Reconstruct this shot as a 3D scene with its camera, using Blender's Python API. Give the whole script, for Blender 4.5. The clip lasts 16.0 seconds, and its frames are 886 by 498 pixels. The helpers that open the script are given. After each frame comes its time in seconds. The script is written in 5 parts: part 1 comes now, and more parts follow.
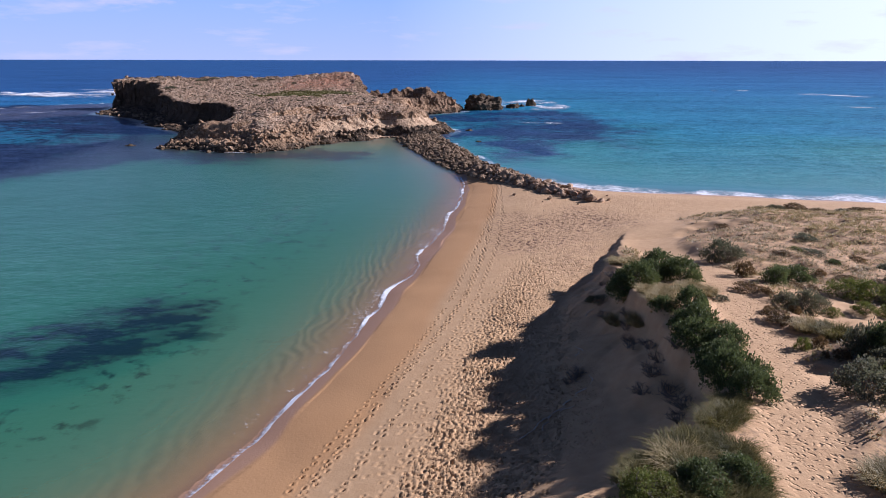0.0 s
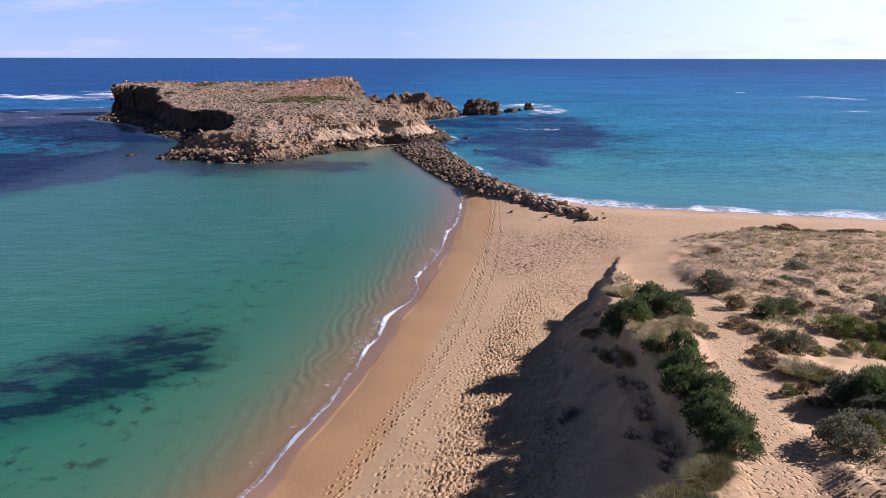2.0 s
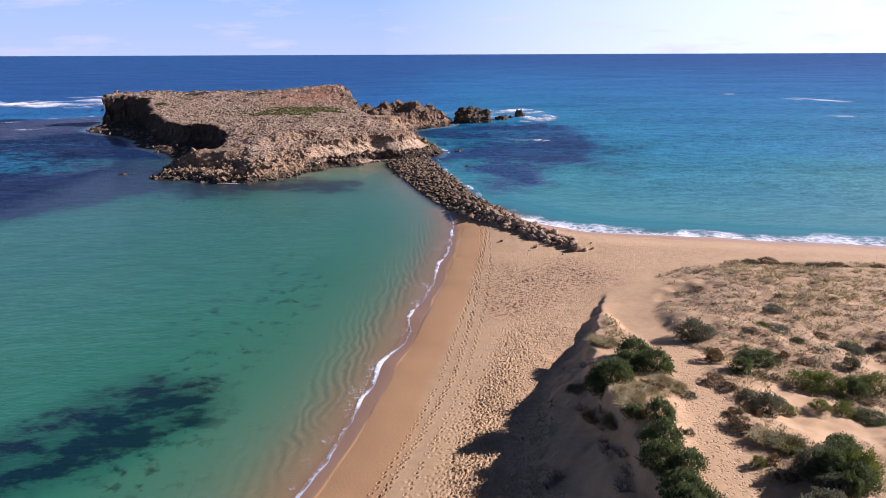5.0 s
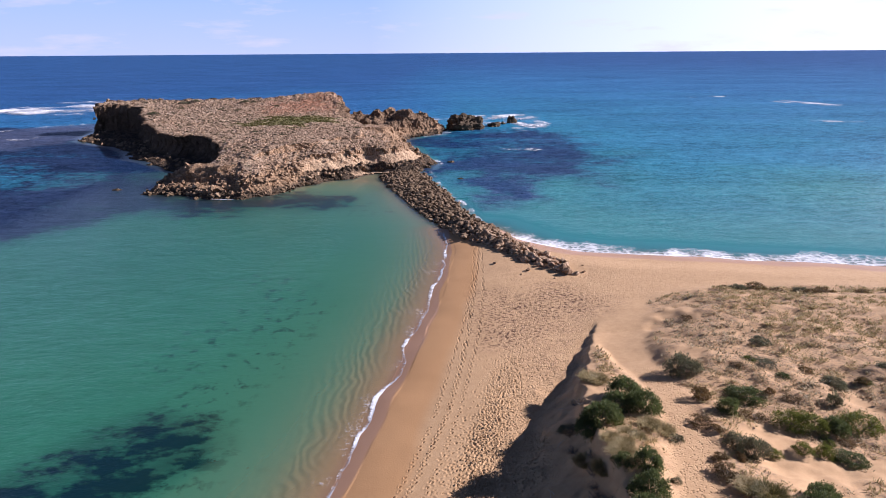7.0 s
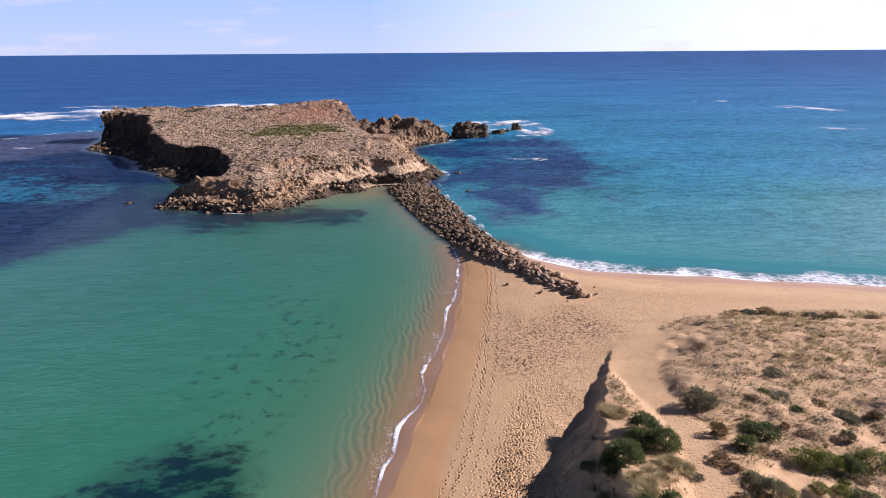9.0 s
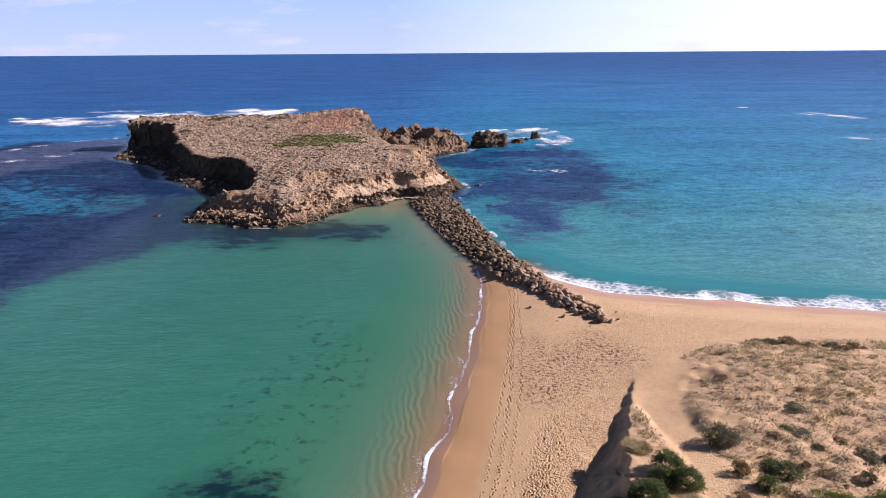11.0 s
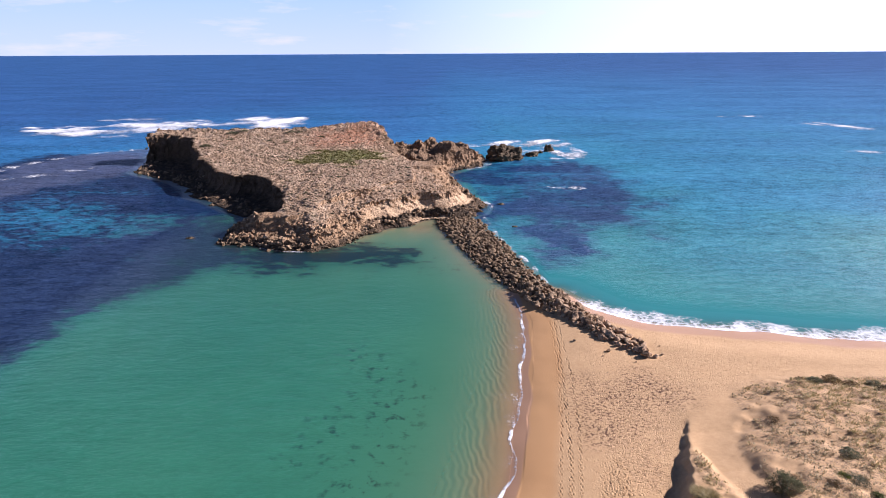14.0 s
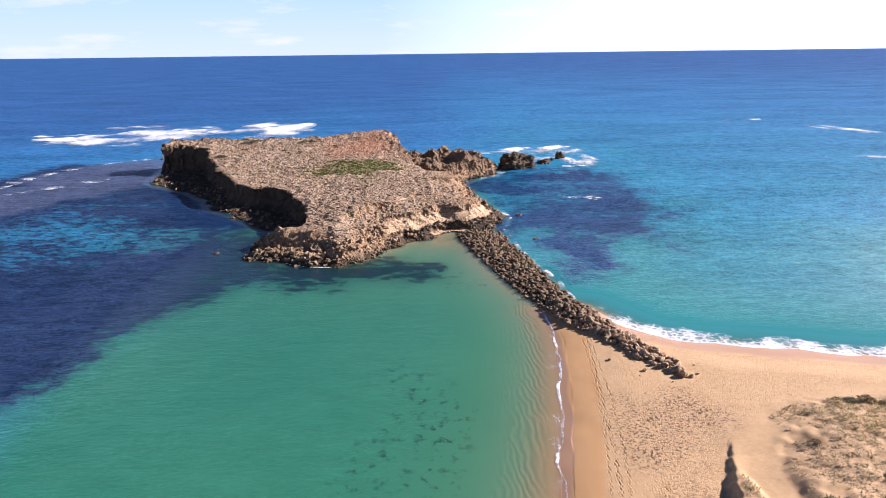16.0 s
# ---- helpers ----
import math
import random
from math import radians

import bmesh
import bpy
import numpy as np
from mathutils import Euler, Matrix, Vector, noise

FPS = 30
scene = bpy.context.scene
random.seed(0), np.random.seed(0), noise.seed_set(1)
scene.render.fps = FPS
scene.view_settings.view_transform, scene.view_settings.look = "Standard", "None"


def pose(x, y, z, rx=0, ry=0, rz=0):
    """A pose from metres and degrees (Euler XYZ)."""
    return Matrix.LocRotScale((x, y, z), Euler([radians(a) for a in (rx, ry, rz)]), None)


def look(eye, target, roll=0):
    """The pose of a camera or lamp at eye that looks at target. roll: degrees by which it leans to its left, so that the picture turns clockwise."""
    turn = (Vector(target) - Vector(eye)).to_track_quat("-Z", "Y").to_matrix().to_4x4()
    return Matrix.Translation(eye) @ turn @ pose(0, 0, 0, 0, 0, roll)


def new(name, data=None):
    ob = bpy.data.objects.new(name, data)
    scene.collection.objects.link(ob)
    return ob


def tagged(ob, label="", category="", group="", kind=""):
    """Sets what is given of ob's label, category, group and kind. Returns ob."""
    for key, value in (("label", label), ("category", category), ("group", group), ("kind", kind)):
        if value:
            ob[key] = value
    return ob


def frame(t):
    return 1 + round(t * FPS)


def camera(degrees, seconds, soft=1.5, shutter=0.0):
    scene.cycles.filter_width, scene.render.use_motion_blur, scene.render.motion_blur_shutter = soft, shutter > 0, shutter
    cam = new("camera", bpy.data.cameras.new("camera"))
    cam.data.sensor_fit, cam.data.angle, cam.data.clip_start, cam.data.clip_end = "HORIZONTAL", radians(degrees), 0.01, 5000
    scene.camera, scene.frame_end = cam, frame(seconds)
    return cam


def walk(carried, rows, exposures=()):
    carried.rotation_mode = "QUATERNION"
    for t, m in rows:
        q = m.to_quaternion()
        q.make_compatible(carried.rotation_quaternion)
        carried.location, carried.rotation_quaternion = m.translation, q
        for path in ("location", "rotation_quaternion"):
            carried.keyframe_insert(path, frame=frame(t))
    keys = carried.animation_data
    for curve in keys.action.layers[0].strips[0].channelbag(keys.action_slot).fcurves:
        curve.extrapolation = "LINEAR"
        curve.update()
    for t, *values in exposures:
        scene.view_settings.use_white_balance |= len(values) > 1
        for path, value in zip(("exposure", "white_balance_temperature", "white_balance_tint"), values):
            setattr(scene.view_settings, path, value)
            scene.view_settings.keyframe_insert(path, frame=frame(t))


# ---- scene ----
cam = camera(70.8, 16.0, soft=1.0)
PATH = [
    (0, (-0.319, 1.404, 24.332), (-0.315, 3.318, 23.751), 0.1),
    (0.5, (-0.322, 1.355, 25.136), (-0.318, 3.269, 24.556), 0.1),
    (1, (-0.299, 1.304, 26.034), (-0.295, 3.217, 25.452), 0.1),
    (1.5, (-0.288, 1.169, 27.006), (-0.282, 3.081, 26.419), -0.0),
    (2, (-0.302, 1.078, 27.893), (-0.293, 2.99, 27.305), 0.1),
    (2.5, (-0.271, 1.013, 28.855), (-0.261, 2.924, 28.265), 0.0),
    (3, (-0.245, 0.899, 29.866), (-0.233, 2.81, 29.276), -0.1),
    (3.5, (-0.215, 0.767, 30.973), (-0.199, 2.677, 30.379), -0.1),
    (4, (-0.19, 0.66, 32.041), (-0.169, 2.569, 31.444), -0.1),
    (6.5, (0.059, 0.683, 37.857), (0.107, 2.588, 37.251), -0.4),
    (7, (-0.083, 0.752, 38.981), (-0.03, 2.657, 38.374), -0.4),
    (7.5, (-0.57, 0.765, 40.112), (-0.512, 2.669, 39.504), -0.4),
    (8, (-1.313, 0.734, 41.202), (-1.249, 2.638, 40.593), -0.4),
    (8.5, (-2.025, 0.629, 42.32), (-1.956, 2.533, 41.711), -0.4),
    (9, (-2.547, 0.395, 43.496), (-2.495, 2.299, 42.886), -0.4),
    (11.5, (-5.213, -0.902, 49.893), (-5.212, 1.003, 49.282), -0.4),
    (12, (-6.492, -1.129, 51.288), (-6.489, 0.775, 50.676), -0.4),
    (12.5, (-7.863, -1.193, 52.322), (-7.858, 0.712, 51.713), -0.3),
    (13, (-9.692, -1.344, 53.574), (-9.687, 0.561, 52.965), -0.2),
    (13.5, (-11.661, -1.468, 54.892), (-11.655, 0.436, 54.281), -0.3),
    (14, (-13.853, -1.766, 56.199), (-13.842, 0.138, 55.587), -0.3),
    (14.5, (-16.244, -2.055, 57.41), (-16.23, -0.151, 56.798), -0.3),
    (15, (-18.583, -2.195, 58.965), (-18.57, -0.293, 58.349), -0.5),
    (15.5, (-20.145, -2.267, 60.278), (-20.134, -0.364, 59.661), -0.7),
    (16, (-21.227, -2.576, 61.261), (-21.215, -0.673, 60.647), -0.7),
]
walk(cam, [(t, look(eye, target, roll)) for t, eye, target, roll in PATH],
     [(0.0, 0.62, 5400, 25), (1.5, 0.70, 5450, 25), (4.0, 0.76, 5520, 26), (8.0, 0.82, 5750, 26), (12.0, 0.92, 5800, 26), (14.5, 1.10, 5800, 24), (16.0, 1.24, 5850, 22)])

# ---- light ----
SUN_AZ, SUN_EL = 75.0, 26.0   # degrees clockwise from +y, degrees above the horizon
world = bpy.data.worlds.new("world")
scene.world = world
world.use_nodes = True
wn, wl = world.node_tree.nodes, world.node_tree.links
sky = wn.new("ShaderNodeTexSky")
sky.sky_type, sky.sun_disc = "NISHITA", False
sky.sun_elevation, sky.sun_rotation = radians(SUN_EL), radians(SUN_AZ)
sky.air_density, sky.dust_density, sky.ozone_density = 0.35, 0.1, 1.5
# a pale band of haze low over the sea, whiter towards the sun, and thin cloud wisps
def wnode(kind, **inputs):
    n = wn.new(kind)
    for key, v in inputs.items():
        socket = n.inputs[key.replace("_", " ")]
        if isinstance(v, bpy.types.NodeSocket):
            wl.new(v, socket)
        else:
            socket.default_value = v
    return n


def wmix(fac, a, b):
    n = wn.new("ShaderNodeMix")
    n.data_type = "RGBA"
    for socket, v in zip((n.inputs["Factor"], n.inputs[6], n.inputs[7]), (fac, a, b)):
        if isinstance(v, bpy.types.NodeSocket):
            wl.new(v, socket)
        else:
            socket.default_value = v
    return n.outputs[2]


def wrange(v, a, b, c, d):
    return wnode("ShaderNodeMapRange", Value=v, From_Min=a, From_Max=b, To_Min=c, To_Max=d).outputs["Result"]


az, el = radians(SUN_AZ), radians(SUN_EL)
SUN_DIR = Vector((math.sin(az) * math.cos(el), math.cos(az) * math.cos(el), math.sin(el)))
heading = wn.new("ShaderNodeTexCoord").outputs["Generated"]
height = wnode("ShaderNodeSeparateXYZ", Vector=heading).outputs["Z"]
facing = wn.new("ShaderNodeVectorMath")
facing.operation = "DOT_PRODUCT"
wl.new(heading, facing.inputs[0])
facing.inputs[1].default_value = (math.sin(az), math.cos(az), 0)
sunward = wrange(facing.outputs["Value"], 0.18, 0.85, 0.0, 1.0)
haze = wmix(wrange(height, 0.0, 0.09, 0.0, 1.0), (6.6, 7.7, 10.2, 1), (4.6, 6.7, 10.9, 1))
haze = wmix(sunward, haze, (13.5, 14.2, 16.0, 1))
puffs = wnode("ShaderNodeTexNoise", Vector=wnode("ShaderNodeMapping", Vector=heading, Scale=(3.0, 3.0, 16.0), Location=(1.43, 0.3, 0.2)).outputs["Vector"], Scale=2.2, Detail=7.0, Roughness=0.6).outputs["Fac"]
haze = wmix(wrange(puffs, 0.55, 0.78, 0.0, 0.8), haze, (9.4, 8.9, 10.6, 1))
# one soft pinkish cloud low over the sea beyond the island
offset = wn.new("ShaderNodeVectorMath")
offset.operation = "SUBTRACT"
wl.new(heading, offset.inputs[0])
offset.inputs[1].default_value = (-0.425, 0.90, 0.088)
shaped = wnode("ShaderNodeMapping", Vector=offset.outputs["Vector"], Scale=(9.0, 9.0, 42.0))
reach = wn.new("ShaderNodeVectorMath")
reach.operation = "LENGTH"
wl.new(shaped.outputs["Vector"], reach.inputs[0])
billow = wnode("ShaderNodeTexNoise", Vector=shaped.outputs["Vector"], Scale=2.4, Detail=6.0, Roughness=0.6).outputs["Fac"]
ragged = wn.new("ShaderNodeMath")
ragged.operation = "ADD"
wl.new(wrange(reach.outputs["Value"], 0.0, 1.3, 0.75, -0.45), ragged.inputs[0])
wl.new(wrange(billow, 0.3, 0.7, -0.4, 0.4), ragged.inputs[1])
haze = wmix(wrange(ragged.outputs[0], 0.0, 0.8, 0.0, 0.8), haze, (10.6, 9.3, 10.9, 1))
low_sky = wrange(height, 0.09, 0.24, 1.0, 0.0)
wl.new(wmix(low_sky, sky.outputs["Color"], haze), wn["Background"].inputs["Color"])
wn["Background"].inputs["Strength"].default_value = 0.05

sun_data = bpy.data.lights.new("sun", "SUN")
sun_data.energy, sun_data.angle, sun_data.color = 5.0, radians(0.5), (1.0, 0.93, 0.84)
sun = new("sun", sun_data)
sun.matrix_world = look(SUN_DIR * 300, (0, 0, 0))


# ---- small tools ----
def lattice(ix, iy, iz, seed):
    h = (ix * 374761393 + iy * 668265263 + iz * 2147483647 + seed * 1274126177) & 0xFFFFFFFF
    h = ((h ^ (h >> 13)) * 1274126177) & 0xFFFFFFFF
    return ((h ^ (h >> 16)) & 0xFFFF) / 65535.0


def vnoise(x, y, z=None, seed=0):
    """Smooth value noise, -1 to 1."""
    x, y = np.asarray(x, float), np.asarray(y, float)
    flat = z is None
    z = np.zeros_like(x) if flat else np.asarray(z, float)
    fx, fy, fz = np.floor(x), np.floor(y), np.floor(z)
    ix, iy, iz = fx.astype(np.int64), fy.astype(np.int64), fz.astype(np.int64)
    u, v, w = x - fx, y - fy, z - fz
    u, v, w = u * u * (3 - 2 * u), v * v * (3 - 2 * v), w * w * (3 - 2 * w)
    total = 0
    for dz in ((0,) if flat else (0, 1)):
        a = lattice(ix, iy, iz + dz, seed) * (1 - u) + lattice(ix + 1, iy, iz + dz, seed) * u
        b = lattice(ix, iy + 1, iz + dz, seed) * (1 - u) + lattice(ix + 1, iy + 1, iz + dz, seed) * u
        plane = a * (1 - v) + b * v
        total = plane if flat else total + plane * (w if dz else 1 - w)
    return total * 2 - 1


def fbm(x, y, z=None, octaves=4, seed=0):
    total, amp, f = 0, 1.0, 1.0
    for k in range(octaves):
        total = total + amp * vnoise(x * f, y * f, None if z is None else z * f, seed + k * 17)
        amp, f = amp * 0.5, f * 2.03
    return total


def smooth(a, b, v):
    t = np.clip((v - a) / (b - a), 0, 1)
    return t * t * (3 - 2 * t)


def curve_distance(x, y, pts, closed=False):
    """Distance to a line of points, and for a closed one the sign: plus inside."""
    pts = [np.array(p, float) for p in pts]
    ends = list(zip(pts, pts[1:] + pts[:1])) if closed else list(zip(pts, pts[1:]))
    best = np.full(np.shape(x), 1e9)
    inside = np.zeros(np.shape(x), bool)
    for a, b in ends:
        e = b - a
        t = np.clip(((x - a[0]) * e[0] + (y - a[1]) * e[1]) / (e @ e), 0, 1)
        best = np.minimum(best, np.hypot(x - a[0] - t * e[0], y - a[1] - t * e[1]))
        if closed and a[1] != b[1]:
            cross = ((a[1] > y) != (b[1] > y)) & (x < (b[0] - a[0]) * (y - a[1]) / (b[1] - a[1]) + a[0])
            inside ^= cross
    return np.where(inside, best, -best) if closed else best


def axis(*pieces):
    """Grid lines: (start, stop, step) pieces end to end."""
    lines = [np.arange(a, b, s) for a, b, s in pieces]
    return np.concatenate(lines + [[pieces[-1][1]]])


def mesh_of(name, verts, faces, material, smooth_faces=True, attributes=None):
    """A mesh from numpy arrays; faces is an (n, 3) or (n, 4) array."""
    me = bpy.data.meshes.new(name)
    verts, faces = np.asarray(verts, np.float32), np.asarray(faces, np.int32)
    n, k = faces.shape
    me.vertices.add(len(verts))
    me.vertices.foreach_set("co", verts.ravel())
    me.loops.add(n * k)
    me.loops.foreach_set("vertex_index", faces.ravel())
    me.polygons.add(n)
    me.polygons.foreach_set("loop_start", np.arange(0, n * k, k, dtype=np.int32))
    me.polygons.foreach_set("use_smooth", np.full(n, smooth_faces))
    me.update(calc_edges=True)
    for key, values in (attributes or {}).items():
        me.attributes.new(key, "FLOAT", "POINT").data.foreach_set("value", np.asarray(values, np.float32).ravel())
    me.materials.append(material)
    return me


def grid_faces(nx, ny):
    i = np.arange(nx * ny).reshape(ny, nx)
    return np.stack([i[:-1, :-1], i[:-1, 1:], i[1:, 1:], i[1:, :-1]], -1).reshape(-1, 4)


def part(name, me, parent, label=""):
    ob = new(name, me)
    ob.parent = parent
    return tagged(ob, label)


# ---- materials ----
class Mat:
    """A node material with short names for its nodes."""

    def __init__(self, name):
        self.mat = bpy.data.materials.new(name)
        self.mat.use_nodes = True
        self.tree = self.mat.node_tree
        self.tree.nodes.clear()
        self.out = self.node("ShaderNodeOutputMaterial")
        self.geo = self.node("ShaderNodeNewGeometry")

    def node(self, kind, **inputs):
        n = self.tree.nodes.new(kind)
        for key, v in inputs.items():
            self.put(n.inputs[key.replace("_", " ")], v)
        return n

    def put(self, socket, v):
        if isinstance(v, bpy.types.NodeSocket):
            self.tree.links.new(v, socket)
        elif isinstance(v, tuple) and len(v) == 3 and socket.type == "RGBA":
            socket.default_value = (*v, 1)
        else:
            socket.default_value = v

    def noise(self, scale, detail=4.0, rough=0.55, vector=None, stretch=None):
        v = vector or self.geo.outputs["Position"]
        if stretch:
            m = self.node("ShaderNodeMapping", Vector=v)
            m.inputs["Scale"].default_value = stretch[:3]
            if len(stretch) > 3:
                m.inputs["Rotation"].default_value = (0, 0, radians(stretch[3]))
            v = m.outputs["Vector"]
        return self.node("ShaderNodeTexNoise", Vector=v, Scale=scale, Detail=detail, Roughness=rough).outputs["Fac"]

    def cells(self, scale, feature="F1", vector=None):
        n = self.node("ShaderNodeTexVoronoi", Vector=vector or self.geo.outputs["Position"], Scale=scale)
        n.feature = feature
        return n.outputs["Distance"]

    def remap(self, v, a, b, c=0.0, d=1.0):
        n = self.node("ShaderNodeMapRange", Value=v)
        for key, x in zip(("From Min", "From Max", "To Min", "To Max"), (a, b, c, d)):
            self.put(n.inputs[key], x)
        return n.outputs["Result"]

    def math(self, op, a, b=0.0):
        n = self.node("ShaderNodeMath")
        n.operation = op
        self.put(n.inputs[0], a)
        self.put(n.inputs[1], b)
        return n.outputs[0]

    def mix(self, fac, a, b, blend="MIX"):
        n = self.node("ShaderNodeMix")
        n.data_type, n.blend_type = "RGBA", blend
        self.put(n.inputs["Factor"], fac)
        self.put(n.inputs[6], a)
        self.put(n.inputs[7], b)
        return n.outputs[2]

    def attr(self, name):
        n = self.node("ShaderNodeAttribute")
        n.attribute_name = name
        return n.outputs["Fac"]

    def scale(self, color, v):
        n = self.node("ShaderNodeVectorMath")
        n.operation = "SCALE"
        self.put(n.inputs[0], color)
        self.put(n.inputs["Scale"], v)
        return n.outputs[0]

    def ramp(self, v, stops):
        n = self.node("ShaderNodeValToRGB", Fac=v)
        els = n.color_ramp.elements
        while len(els) < len(stops):
            els.new(0.5)
        for e, (p, c) in zip(els, stops):
            e.position, e.color = p, (*c, 1)
        return n.outputs["Color"]

    def bump(self, height, distance=0.02, strength=1.0, normal=None):
        n = self.node("ShaderNodeBump", Height=height, Distance=distance, Strength=strength)
        if normal:
            self.put(n.inputs["Normal"], normal)
        return n.outputs["Normal"]

    def surface(self, color, rough=0.9, normal=None, spec=0.3, **more):
        b = self.node("ShaderNodeBsdfPrincipled", Roughness=rough)
        self.put(b.inputs["Base Color"], color)
        self.put(b.inputs["Specular IOR Level"], spec)
        for key, v in more.items():
            self.put(b.inputs[key.replace("_", " ")], v)
        if normal:
            self.put(b.inputs["Normal"], normal)
        self.put(self.out.inputs["Surface"], b.outputs["BSDF"])
        return self.mat


def sand_material():
    m = Mat("sand")
    big = m.noise(0.12, 4)
    mid = m.noise(1.4, 5)
    grain = m.noise(24, 3)
    dry = m.mix(big, (0.50, 0.31, 0.15), (0.56, 0.36, 0.18))
    dry = m.mix(m.remap(mid, 0.3, 0.75), dry, (0.62, 0.41, 0.215))
    dry = m.mix(m.remap(grain, 0.35, 0.75, 0.0, 0.5), dry, (0.37, 0.215, 0.11))
    # drier, paler blown sand on the dune and a firm ochre strip by the water
    firm = m.attr("firm")
    col = m.mix(firm, dry, m.mix(big, (0.50, 0.275, 0.115), (0.55, 0.315, 0.14)))
    litter = m.attr("litter")
    bits = m.math("MULTIPLY", litter, m.remap(m.noise(3.2, 6, 0.7), 0.47, 0.62))
    col = m.mix(bits, col, m.mix(m.noise(9, 2), (0.12, 0.075, 0.05), (0.27, 0.19, 0.125)))
    wrack = m.math("MULTIPLY", m.attr("wrack"), m.remap(m.noise(2.4, 7, 0.7), 0.51, 0.58))
    col = m.mix(wrack, col, (0.125, 0.062, 0.036))
    wet = m.attr("wet")
    col = m.mix(wet, col, m.mix(big, (0.42, 0.24, 0.135), (0.47, 0.275, 0.16)))
    weed = m.remap(m.math("ADD", m.math("MULTIPLY", m.noise(0.9, 7, 0.7), 0.8), m.math("MULTIPLY", m.attr("weed"), 1.15)), 0.72, 1.2)
    col = m.mix(weed, col, (0.012, 0.022, 0.018))
    tramp = m.attr("tramp")
    warp = m.node("ShaderNodeTexNoise", Vector=m.geo.outputs["Position"], Scale=1.1, Detail=3.0).outputs["Color"]
    bent = m.node("ShaderNodeVectorMath")
    bent.operation = "MULTIPLY_ADD"
    m.put(bent.inputs[0], warp)
    bent.inputs[1].default_value = (0.9, 0.9, 0.2)
    m.put(bent.inputs[2], m.geo.outputs["Position"])
    dents = m.math("SUBTRACT", 1.0, m.remap(m.cells(3.6, "F1", bent.outputs[0]), 0.06, 0.42))
    h = m.math("ADD", m.math("MULTIPLY", m.math("MULTIPLY", dents, tramp), -0.16),
               m.math("MULTIPLY", m.noise(6, 4), 0.016))
    h = m.math("ADD", h, m.math("MULTIPLY", m.noise(3.0, 4), m.math("MULTIPLY", tramp, 0.07)))
    nor = m.bump(h, 1.0, 0.9)
    return m.surface(col, m.remap(wet, 0, 1, 0.95, 0.5), nor, m.remap(wet, 0, 1, 0.3, 0.38))


